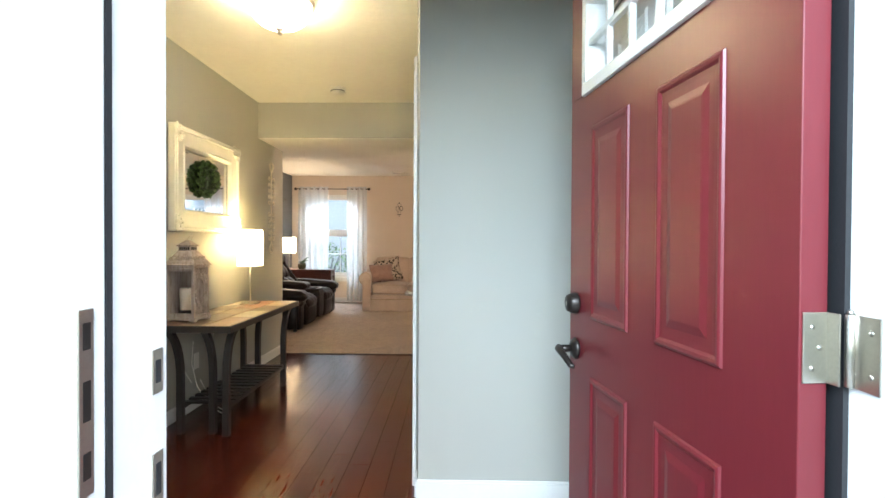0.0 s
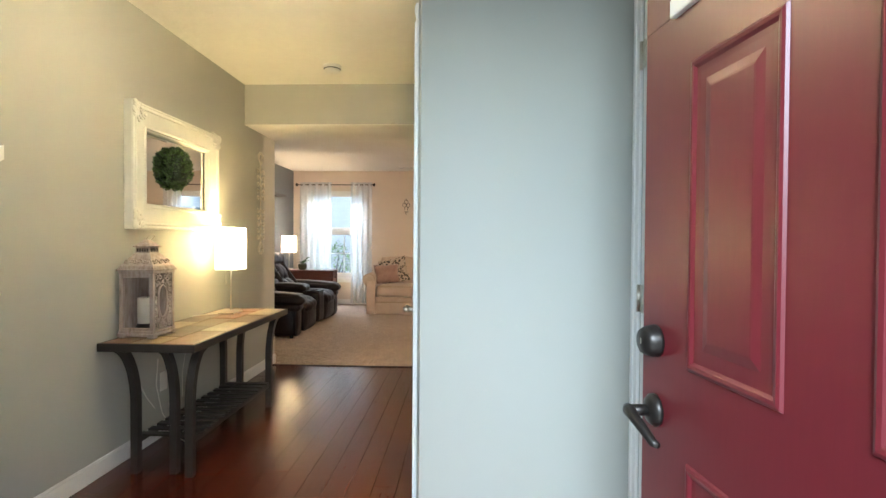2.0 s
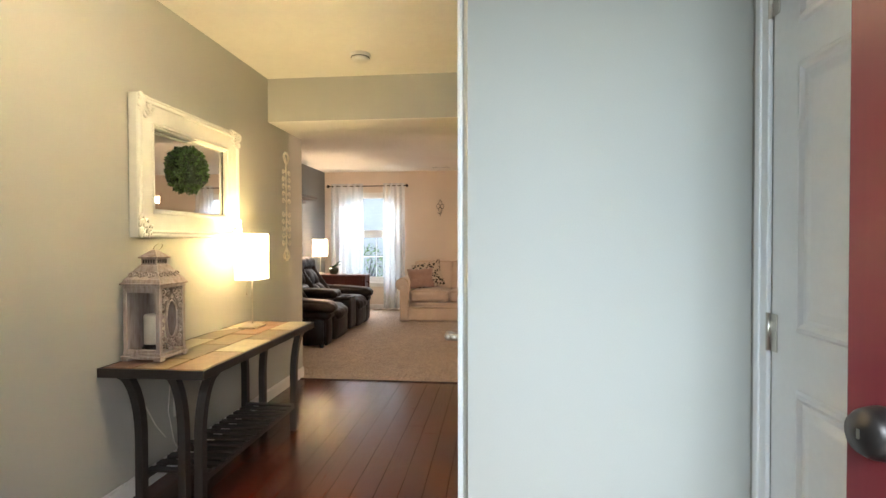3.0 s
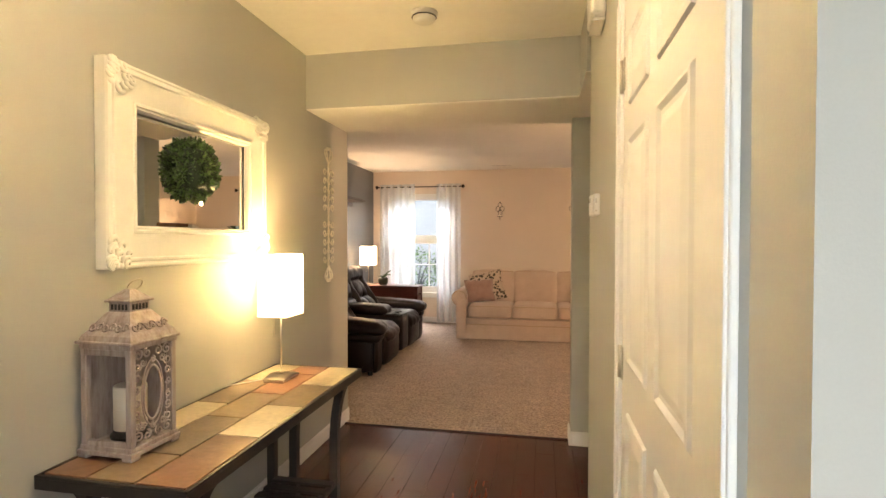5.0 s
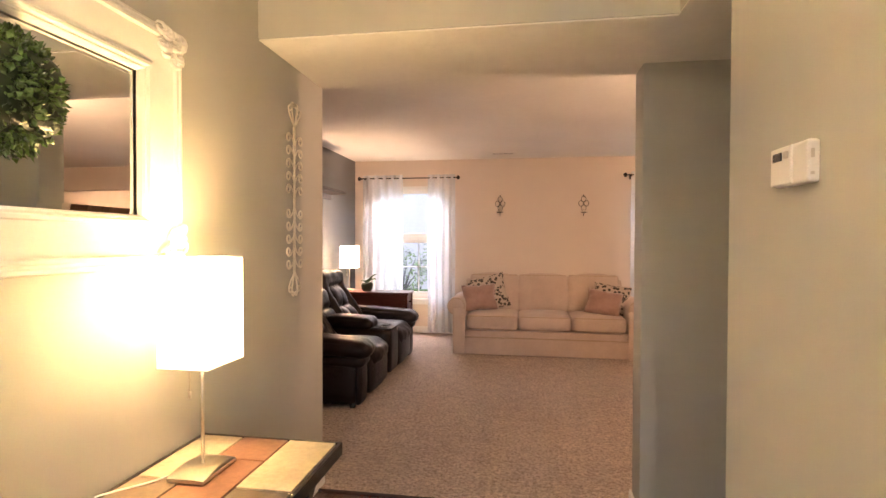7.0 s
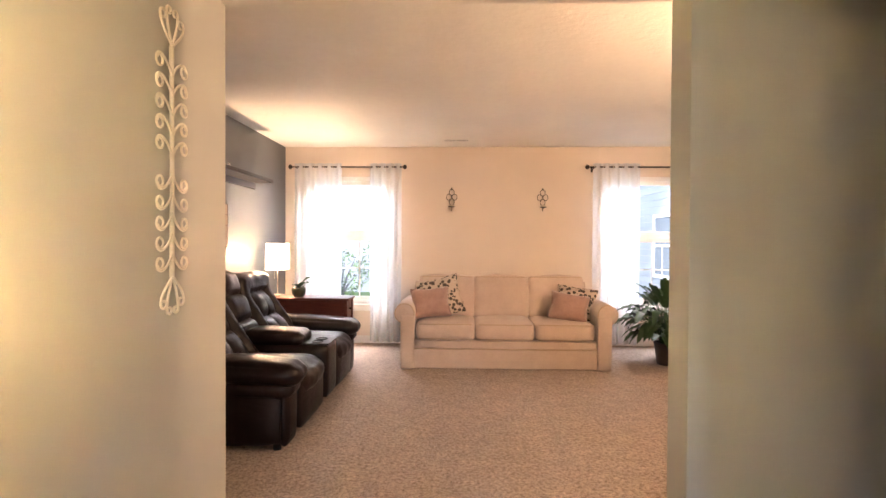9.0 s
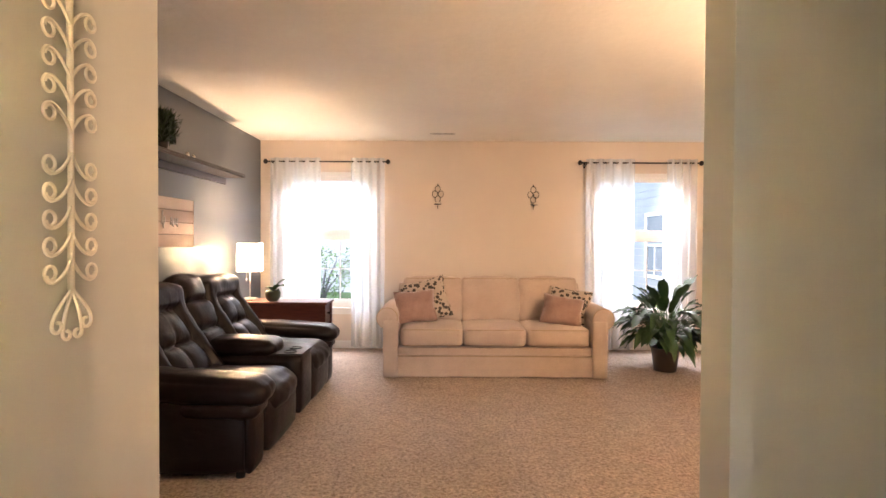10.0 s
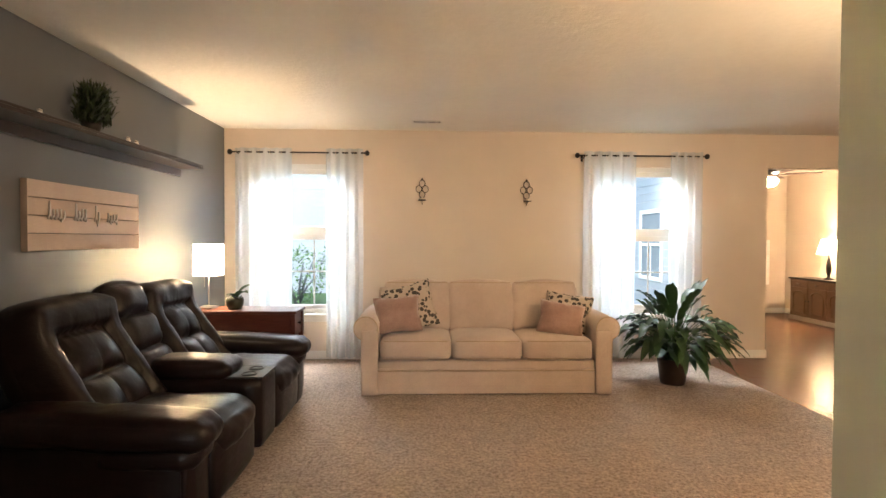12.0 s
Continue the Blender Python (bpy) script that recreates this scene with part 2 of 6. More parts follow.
    def tube(self, pts, r, n=8, closed=False, m=None, cap=True):
        """A round bar along points; r: one radius or one for each point."""
        pts = [Vector(p) for p in pts]
        rs = r if isinstance(r, (list, tuple)) else [r] * len(pts)
        v, f = [], []
        up = Vector((0, 0, 1))
        last = None
        for i, p in enumerate(pts):
            a = pts[i - 1] if (i or closed) else p
            b = pts[(i + 1) % len(pts)] if (i < len(pts) - 1 or closed) else p
            d = (b - a).normalized()
            if last is None:
                side = d.cross(up) if abs(d.z) < 0.95 else d.cross(Vector((1, 0, 0)))
            else:
                side = last - d * last.dot(d)
            side.normalize()
            last = side
            o = d.cross(side)
            for k in range(n):
                t = 2 * math.pi * k / n
                v.append(p + (side * math.cos(t) + o * math.sin(t)) * rs[i])
        rings = len(pts)
        for i in range(rings if closed else rings - 1):
            for k in range(n):
                j = (i + 1) % rings
                f.append((i * n + k, i * n + (k + 1) % n, j * n + (k + 1) % n, j * n + k))
        if cap and not closed:
            f.append(tuple(range(n))[::-1])
            f.append(tuple((rings - 1) * n + k for k in range(n)))
        return self.add(v, f, True, m)

    def lathe(self, prof, n=28, m=None, smooth=True):
        """A turned body from (radius, height) pairs."""
        v, f = [], []
        for r, z in prof:
            for k in range(n):
                a = 2 * math.pi * k / n
                v.append((r * math.cos(a), r * math.sin(a), z))
        for i in range(len(prof) - 1):
            for k in range(n):
                f.append((i * n + k, i * n + (k + 1) % n, (i + 1) * n + (k + 1) % n, (i + 1) * n + k))
        f.append(tuple(range(n))[::-1])
        f.append(tuple((len(prof) - 1) * n + k for k in range(n)))
        return self.add(v, f, smooth, m)

    def rings(self, at, u0, u1, w0, w1, prof):
        """Nested rectangles of a moulding; at(u, w, h) gives the place; prof: (inset, height)."""
        v, f = [], []
        for ins, h in prof:
            v += [at(u0 + ins, w0 + ins, h), at(u1 - ins, w0 + ins, h), at(u1 - ins, w1 - ins, h), at(u0 + ins, w1 - ins, h)]
        for i in range(len(prof) - 1):
            for k in range(4):
                f.append((4 * i + k, 4 * i + (k + 1) % 4, 4 * i + 4 + (k + 1) % 4, 4 * i + 4 + k))
        j = 4 * len(prof) - 4
        f.append((j, j + 1, j + 2, j + 3))
        return self.add(v, f)

    def data(self, name):
        me = bpy.data.meshes.new(name)
        me.from_pydata(self.v, [], self.f)
        bm = bmesh.new()
        bm.from_mesh(me)
        bmesh.ops.recalc_face_normals(bm, faces=bm.faces)
        bm.to_mesh(me)
        bm.free()
        if len(me.polygons) == len(self.smooth):
            me.polygons.foreach_set("use_smooth", self.smooth)
        me.update()
        return me


def thing(name, where=(0, 0, 0), label="", category="", turn=0.0, group="", kind=""):
    ob = new(name)
    ob.empty_display_size = 0.05
    ob.matrix_basis = pose(*where, 0, 0, turn)
    return tagged(ob, label, category, group, kind)


def part(name, mesh, material, parent=None, label=""):
    ob = new(name, mesh.data(name) if isinstance(mesh, Mesh) else mesh)
    if not ob.data.materials:
        ob.data.materials.append(material)
    if parent is not None:
        ob.parent = parent
    return tagged(ob, label)


def structure(name, mesh, material, label, category):
    return tagged(part(name, mesh, material), label, category, kind="structure")


# ---- the shell ----
XL, XR, CE, LOW = -1.247, 0.43, 2.52, 2.187
T = 0.12

# front wall with its doorway
w = Mesh()
w.box(-3.6, 0.80, -0.05, 0.17, 0.96, 2.64).box(1.205, 0.80, -0.05, 3.6, 0.96, 2.64).box(0.17, 0.80, 2.10, 1.205, 0.96, 2.64)
structure("wall_front", w, M_GREIGE, "greige painted entrance wall with a doorway", "wall")
# left: knee wall beside the stairs, then the full hall wall
w = Mesh()
pts = [(0.96, 0.0), (2.745, 0.0), (2.745, 1.52), (0.96, 0.415)]
for x in (XL - T, XL):
    w.v += [(x, y, z) for y, z in pts]
w.f += [[0, 1, 2, 3], [7, 6, 5, 4]] + [[k, k + 4, (k + 1) % 4 + 4, (k + 1) % 4] for k in range(4)]
w.smooth += [False] * 6
structure("wall_knee", w, M_GREIGE, "greige knee wall beside the stairs", "wall")
structure("wall_hall_left", Mesh().box(XL - T, 2.745, 0, XL, 5.73, 2.64), M_GREIGE, "greige painted hallway wall", "wall")
# right: closet wall facing the entrance, side wall, hall wall
structure("wall_closet_front", Mesh().box(XR + T, 2.60, 0, 1.31, 2.72, 2.64), M_GREIGE, "greige wall lit by the open front door", "wall")
w = Mesh().box(1.19, 0.96, 0, 1.31, 1.66, 2.64).box(1.19, 2.50, 0, 1.31, 2.60, 2.64).box(1.19, 1.66, 2.04, 1.31, 2.50, 2.64)
structure("wall_entry_side", w, M_GREIGE, "greige entry wall with a closet door", "wall")
w = Mesh().add([(x, y, z) for z in (0, 2.64) for x, y in ((0.45, 2.60), (XR + T, 2.60), (XR + T, 2.78), (XR, 2.78), (XR, 2.722), (0.437, 2.712))], [(5, 4, 3, 2, 1, 0), (6, 7, 8, 9, 10, 11)] + [(k, (k + 1) % 6, (k + 1) % 6 + 6, k + 6) for k in range(6)])
w.box(XR, 3.575, 0, XR + T, 4.624, 2.64).box(XR, 2.78, 2.04, XR + T, 3.575, 2.64)
structure("wall_hall_right", w, M_GREIGE, "greige hallway wall with a white door", "wall")
# side passage
structure("wall_passage_near", Mesh().box(XR + T, 4.50, 0, 2.4, 4.624, 2.64), M_GREIGE, "greige passage wall", "wall")
structure("wall_passage_end", Mesh().box(2.4, 4.50, 0, 2.52, 5.72, 2.64), M_GREIGE, "greige passage end wall", "wall")
structure("wall_pier", Mesh().box(0.40, 5.56, 0, 6.6, 5.72, 2.64), M_GREIGE, "greige wall end beside the living room opening", "wall")
# living room
structure("wall_living_left", Mesh().box(-2.737, 5.61, 0, -2.617, 10.48, 2.64), M_SLATEBLUE, "dark slate grey accent wall", "wall")
structure("wall_living_near", Mesh().box(-2.617, 5.61, 0, XL - T, 5.73, 2.64), M_TAN, "tan living room wall", "wall")
w = Mesh()
WIN = [(-2.32, -1.27), (1.45, 2.49)]
WZ0, WZ1 = 0.50, 2.145


def wall_with_openings(xs, zs, y0, y1, is_open):
    """One joined wall of grid cells; is_open(x, z) tells the cells left out."""
    nx, nz = len(xs), len(zs)
    q = Mesh()
    q.v += [(x, y, z) for y in (y0, y1) for z in zs for x in xs]
    at_ = lambda i, j, k: k * nx * nz + j * nx + i
    solid = lambda i, j: 0 <= i < nx - 1 and 0 <= j < nz - 1 and not is_open((xs[i] + xs[i + 1]) / 2, (zs[j] + zs[j + 1]) / 2)
    for i in range(nx - 1):
        for j in range(nz - 1):
            if not solid(i, j):
                continue
            for k in (0, 1):
                q.f.append([at_(i, j, k), at_(i + 1, j, k), at_(i + 1, j + 1, k), at_(i, j + 1, k)])
            for (di, dj), (p, r) in (((-1, 0), ((i, j), (i, j + 1))), ((1, 0), ((i + 1, j), (i + 1, j + 1))), ((0, -1), ((i, j), (i + 1, j))), ((0, 1), ((i, j + 1), (i + 1, j + 1)))):
                if not solid(i + di, j + dj):
                    q.f.append([at_(*p, 0), at_(*r, 0), at_(*r, 1), at_(*p, 1)])
    q.smooth += [False] * len(q.f)
    return q


w = wall_with_openings([-2.617, WIN[0][0], WIN[0][1], WIN[1][0], WIN[1][1], 3.42, 5.6, 6.6], [0, WZ0, WZ1, 2.148, 2.64], 10.36, 10.48,
                       lambda x, z: (WZ0 < z < WZ1 and any(a < x < b for a, b in WIN)) or (3.42 < x < 5.6 and z < 2.148))
structure("wall_living_back", w, M_TAN, "tan living room wall with two windows and a wide opening", "wall")
structure("wall_living_right", Mesh().box(6.6, 5.56, 0, 6.72, 10.48, 2.64), M_TAN, "tan living room wall", "wall")
# dining room
wing = structure("wall_dining_left", Mesh().box(3.0, 10.48, 0, 3.12, 14.02, 2.64), M_TAN, "tan dining room wall clad outside with pale siding", "wall")
for k in range(22):
    if 0.70 < 0.12 * k + 0.06 < 1.80:
        part("siding_board", Mesh().box(2.984, 10.49, 0.12 * k, 2.998, 11.95, 0.12 * k + 0.115, 0.002), M_WING, wing)
        part("siding_board", Mesh().box(2.984, 12.75, 0.12 * k, 2.998, 14.02, 0.12 * k + 0.115, 0.002), M_WING, wing)
    else:
        part("siding_board", Mesh().box(2.984, 10.49, 0.12 * k, 2.998, 14.02, 0.12 * k + 0.115, 0.002), M_WING, wing)
structure("wall_dining_back", Mesh().box(3.12, 13.9, 0, 6.2, 14.02, 2.64), M_TAN, "tan dining room wall", "wall")
structure("wall_dining_right", Mesh().box(6.2, 10.48, 0, 6.32, 14.02, 2.64), M_TAN, "tan dining room wall behind the sideboard", "wall")
# stairwell
structure("wall_stairs", Mesh().box(-3.3, 0.96, 0, -3.18, 6.0, 3.9), M_BROWN, "dark brown stairwell wall", "wall")
structure("wall_stairs_end", Mesh().box(-3.18, 5.49, 0, XL - T, 5.61, 3.9), M_BROWN, "dark brown stairwell end wall", "wall")

# ceilings
structure("ceiling", Mesh().box(XL - T, 0.96, CE, 1.31, 5.042, CE + 0.11).box(-3.3, 0.96, 3.9, XL - T, 6.0, 4.0), M_CEIL, "cream textured hallway ceiling", "ceiling")
structure("ceiling_living", Mesh().box(-2.737, 5.735, CE, 6.72, 10.48, CE + 0.11), M_CEIL, "cream textured living room ceiling", "ceiling")
structure("ceiling_dining", Mesh().box(3.0, 10.48, CE, 6.32, 14.02, CE + 0.11), M_CEIL, "white dining room ceiling", "ceiling")
w = Mesh().box(XL, 5.042, LOW, 0.411, 5.73, CE + 0.05).box(0.411, 4.626, LOW, 2.4, 5.558, CE + 0.05)
structure("soffit", w, M_GREIGE, "greige dropped soffit across the hallway", "ceiling")
structure("ceiling_soffit", Mesh().box(XL + 0.002, 5.046, LOW - 0.006, 0.407, 5.726, LOW - 0.001).box(0.407, 4.628, LOW - 0.006, 2.398, 5.556, LOW - 0.001), M_CEIL, "cream painted underside of the dropped soffit", "ceiling")

# floors
structure("floor", Mesh().box(-3.3, 0.94, -0.12, 2.5, 5.64, -0.006), M_FLOORBED, "dark cherry wood plank hallway floor", "floor")
w = Mesh().box(-2.7, 5.64, -0.12, 2.62, 10.44, 0.0)
structure("carpet", w, M_CARPET, "beige pile carpet in the living room", "carpet")
structure("floor_dining", Mesh().box(2.62, 5.64, -0.12, 6.6, 14.0, -0.006), M_FLOORBED, "reddish wood plank dining floor", "floor")
structure("ground", Mesh().box(-400, -400, -0.30, 400, 400, -0.20), M_LAWN, "green lawn around the house", "ground")
structure("porch", Mesh().box(-1.2, -1.6, -0.22, 2.4, 0.85, -0.03, 0.01), M_CONCRETE, "grey concrete porch slab", "porch")

# ---- trim and doors ----
def base_board(name, x0, y0, x1, y1, h=0.095):
    b = Mesh().box(x0, y0, 0.001, x1, y1, h - 0.012, 0.002)
    dx, dy = (0.0, 0.004) if abs(x1 - x0) > abs(y1 - y0) else (0.004, 0.0)
    b.box(x0 + dx, y0 + dy, h - 0.012, x1 - dx, y1 - dy, h, 0.003)
    structure(name, b, M_TRIM, "white painted baseboard", "baseboard")


for k in ((XL + 0.001, 0.98, XL + 0.015, 5.73), (0.44, 2.585, 1.19, 2.599), (XR + 0.003, 2.61, XR + 0.017, 2.715), (XR - 0.014, 3.645, XR - 0.001, 4.636),
          (0.385, 5.545, 0.399, 5.73), (0.40, 5.545, 2.4, 5.559), (-2.616, 10.345, 3.42, 10.359), (-2.616, 5.75, -2.602, 10.345), (3.42, 10.345, 3.434, 10.49),
          (3.13, 13.886, 6.2, 13.899), (6.186, 10.5, 6.199, 13.886), (5.6, 10.345, 6.6, 10.359)):
    base_board("baseboard", *k)
structure("trim_carpet_edge", Mesh().box(XL, 5.632, -0.004, 0.41, 5.652, 0.008, 0.003), M_FLOORBED, "dark threshold strip between wood and carpet", "threshold")

# sloping cap of the knee wall
cap = Mesh()
d = Vector((0, 1.74, 1.08)).normalized()
ny, nz = -d.z, d.y
a0, b0 = Vector((0, 0.96, 0.420)), Vector((0, 2.745, 1.525))
for x in (XL - T - 0.025, XL + 0.035):
    for p in (a0, b0):
        for h in (0.0, 0.055):
            cap.v.append((x, p.y, p.z + h))
cap.f += [[0, 2, 3, 1], [4, 5, 7, 6], [0, 1, 5, 4], [2, 6, 7, 3], [0, 4, 6, 2], [1, 3, 7, 5]]
cap.smooth += [False] * 6
structure("trim_knee_wall_cap", cap, M_TRIM, "white sloping cap on the knee wall", "trim")

# stairs behind the knee wall
stairs = thing("stairs", (-2.27, 1.5, 0), "dark wooden stairs rising behind the knee wall", "stairs", kind="structure")
for i in range(14):
    part("step", Mesh().box(-0.89, i * 0.28, 0.0 if i == 0 else i * 0.18 - 0.02, 0.89, i * 0.28 + 0.30, (i + 1) * 0.18, 0.008), M_BROWN, stairs)

# exterior casing, jambs and threshold of the front doorway
fr = thing("door_frame", (0, 0, 0), "white painted entrance door frame with metal strikes", "door frame", kind="structure")
part("jamb", Mesh().box(0.168, 0.838, -0.02, 0.194, 0.962, 2.075, 0.002), M_TRIM, fr)
part("jamb", Mesh().box(1.18, 0.838, -0.02, 1.207, 0.985, 2.075, 0.002), M_TRIM, fr)
part("jamb", Mesh().box(0.168, 0.838, 2.075, 1.207, 0.962, 2.10, 0.002), M_TRIM, fr)
part("outer_frame", Mesh().box(0.08, 0.66, -0.03, 0.200, 0.826, 2.14, 0.006), M_TRIM, fr)
part("outer_frame", Mesh().box(1.185, 0.66, -0.03, 1.30, 0.826, 2.14, 0.006), M_TRIM, fr)
part("outer_frame", Mesh().box(0.08, 0.66, 2.09, 1.30, 0.826, 2.20, 0.006), M_TRIM, fr)
part("outer_trim", Mesh().box(-0.06, 0.74, -0.03, 0.08, 0.80, 2.26, 0.008).box(1.30, 0.74, -0.03, 1.42, 0.80, 2.26, 0.008).box(0.08, 0.74, 2.20, 1.30, 0.80, 2.26, 0.008), M_TRIM, fr)
part("weather_strip", Mesh().box(0.186, 0.827, 0.0, 0.199, 0.8375, 2.07), M_BLACK, fr, "black rubber weather strip")
# black strip put in for the shade between door edge and jamb
part("hinge_gap_shade", Mesh().box(1.1715, 0.974, 0.0, 1.1795, 1.03, 2.07), M_BLACK, fr, "black strip standing in for the shaded gap beside the hinges")
part("weather_strip", Mesh().box(1.174, 0.827, 0.0, 1.184, 0.8375, 2.07), M_BLACK, fr, "black rubber weather strip")
part("inner_casing", Mesh().box(0.105, 0.961, 0.0, 0.172, 0.974, 2.14, 0.004).box(0.105, 0.961, 2.085, 1.19, 0.974, 2.155, 0.004), M_TRIM, fr)
part("threshold", Mesh().box(0.16, 0.76, -0.05, 1.19, 1.03, 0.012, 0.006), M_NICKEL, fr, "worn metal threshold")
for y, z0, z1 in ((0.936, 0.988, 1.050), (0.936, 0.83, 0.905)):
    pl = part("strike_plate", Mesh().box(0.194, y - 0.012, z0, 0.1965, y + 0.013, z1, 0.001), M_NICKEL, fr, "tarnished metal strike plate")
    part("latch_hole", Mesh().box(0.1962, y - 0.006, z0 + 0.015, 0.1972, y + 0.006, z1 - 0.015), M_BLACK, pl)
pl = part("strike_plate", Mesh().box(0.1995, 0.776, 0.915, 0.203, 0.800, 1.125, 0.001), M_NICKEL, fr, "tarnished long storm door strike plate")
part("latch_hole", Mesh().box(0.2025, 0.782, 0.935, 0.2035, 0.794, 0.965).box(0.2025, 0.782, 1.000, 0.2035, 0.794, 1.045).box(0.2025, 0.782, 1.080, 0.2035, 0.794, 1.110), M_BRONZE, pl)

FLAT_PANEL = [(0, 0.0), (0.006, 0.006), (0.014, 0.0075), (0.024, 0.001), (0.034, 0.0008), (0.054, 0.0055), (0.058, 0.006)]
PANEL = [(0, 0.0), (0.003, 0.0045), (0.008, 0.0065), (0.014, 0.0055), (0.020, 0.0015), (0.030, 0.001), (0.046, 0.001), (0.062, 0.0045), (0.066, 0.005)]


def lever(parent, at_pos, face, along, material, label):
    """A rose with a curved lever; face: the way it sticks out; along: the way the lever points."""
    c, f, a = Vector(at_pos), Vector(face), Vector(along)
    q = Mesh().tube([c, c + f * 0.006, c + f * 0.014, c + f * 0.018], [0.033, 0.033, 0.026, 0.013], 20)
    q.tube([c + f * 0.018, c + f * 0.05], 0.011, 14)
    lv = part("rose", q, material, parent, label)
    p = [c + f * 0.052 - a * 0.012, c + f * 0.056 + a * 0.01, c + f * 0.056 + a * 0.04 + Vector((0, 0, 0.004)), c + f * 0.052 + a * 0.075 - Vector((0, 0, 0.002)), c + f * 0.044 + a * 0.105 - Vector((0, 0, 0.012)), c + f * 0.040 + a * 0.113 - Vector((0, 0, 0.010))]
    part("lever", Mesh().tube(p, [0.010, 0.012, 0.010, 0.009, 0.008, 0.005], 12), material, lv)


def hinge_parts(parent, x, y, z, sign_x, h=0.09):
    """A butt hinge seen on a wall face that looks along -x."""
    hp = part("hinge", Mesh().box(x - 0.003, y - 0.032, z - h / 2, x, y - 0.004, z + h / 2, 0.0008).box(x - 0.003, y + 0.004, z - h / 2, x, y + 0.02, z + h / 2, 0.0008), M_NICKEL, parent, "brushed nickel hinge")
    k = Mesh()
    k.tube([(x - 0.005, y, z - h / 2), (x - 0.005, y, z + h / 2)], 0.0055, 12)
    part("knuckle", k, M_NICKEL, hp)


# open red front door
HX, HY = 1.115, 0.985
fd = thing("door_1", (HX, HY, 0), "red painted entrance door standing open, panelled, with small panes", "door", turn=6.7, kind="structure")
DW, DT = 0.965, 0.045
# local: y along the width from the hinge, the outer face at x = 0 looking to -x
part("slab", Mesh().box(0, 0, 0.02, DT, DW, 1.665, 0.002).box(0, 0, 1.665, DT, 0.12, 2.05).box(0, 0.835, 1.665, DT, DW, 2.05).box(0, 0.12, 1.955, DT, 0.835, 2.05), M_RED, fd)
face = lambda u, wz, h: (-h, u, wz)
for u0, u1 in ((0.172, 0.408), (0.545, 0.785)):
    for z0, z1 in ((0.975, 1.552), (0.22, 0.80)):
        part("panel", Mesh().rings(face, u0, u1, z0, z1, PANEL), M_RED, fd)
lf = Mesh()
for a, b, c, e in ((0.105, 0.85, 1.655, 1.692), (0.105, 0.85, 1.93, 1.967), (0.105, 0.14, 1.692, 1.93), (0.815, 0.85, 1.692, 1.93)):
    lf.box(-0.012, a, c, DT + 0.008, b, e, 0.004)
fl = part("lite_frame", lf, M_TRIM, fd, "white painted window frame in the door")
mu = Mesh()
for i in range(1, 5):
    u = 0.14 + 0.675 * i / 5
    mu.box(-0.004, u - 0.008, 1.692, 0.012, u + 0.008, 1.93, 0.002)
mu.box(-0.004, 0.14, 1.803, 0.012, 0.815, 1.819, 0.002)
part("muntin", mu, M_TRIM, fl)
for i in range(5):
    for j in range(2):
        g = part("pane", Mesh().box(0.014, 0.14 + 0.135 * i + 0.002, 1.692 + 0.119 * j + 0.002, 0.018, 0.14 + 0.135 * (i + 1) - 0.002, 1.692 + 0.119 * (j + 1) - 0.002), M_GLASS, fl)
        g.visible_shadow = False
db = Mesh().tube([(0, 0.905, 1.008), (-0.006, 0.905, 1.008), (-0.022, 0.905, 1.008), (-0.032, 0.905, 1.008), (-0.034, 0.905, 1.008)], [0.034, 0.034, 0.031, 0.025, 0.006], 24)
dbo = part("deadbolt", db, M_BRONZE, fd, "dark bronze deadbolt cylinder")
part("keyway", Mesh().box(-0.0352, 0.903, 1.002, -0.0335, 0.907, 1.014), M_NICKEL, dbo)
c0 = Vector((0, 0.905, 0.862))
q = Mesh().tube([c0, c0 + Vector((-0.007, 0, 0)), c0 + Vector((-0.015, 0, 0)), c0 + Vector((-0.02, 0, 0))], [0.034, 0.034, 0.027, 0.014], 22).tube([c0 + Vector((-0.018, 0, 0)), c0 + Vector((-0.055, 0, 0))], 0.012, 14)
rs = part("rose", q, M_BRONZE, fd, "dark bronze handle rose")
part("lever", Mesh().tube([c0 + Vector(p) for p in ((-0.055, 0.012, 0.002), (-0.060, -0.005, 0.002), (-0.062, -0.035, -0.004), (-0.058, -0.065, -0.016), (-0.050, -0.090, -0.034), (-0.045, -0.10, -0.036))], [0.010, 0.013, 0.011, 0.010, 0.009, 0.006], 12), M_BRONZE, rs)
q = Mesh().tube([(DT, 0.905, 0.862), (DT + 0.01, 0.905, 0.862)], 0.033, 20).tube([(DT + 0.01, 0.905, 0.862), (DT + 0.02, 0.905, 0.862)], 0.012, 12)
part("inner_rose", q, M_BRONZE, fd)
part("latch_plate", Mesh().box(0.010, DW, 0.83, 0.035, DW + 0.0015, 0.895).box(0.010, DW, 0.975, 0.035, DW + 0.0015, 1.04), M_NICKEL, fd)
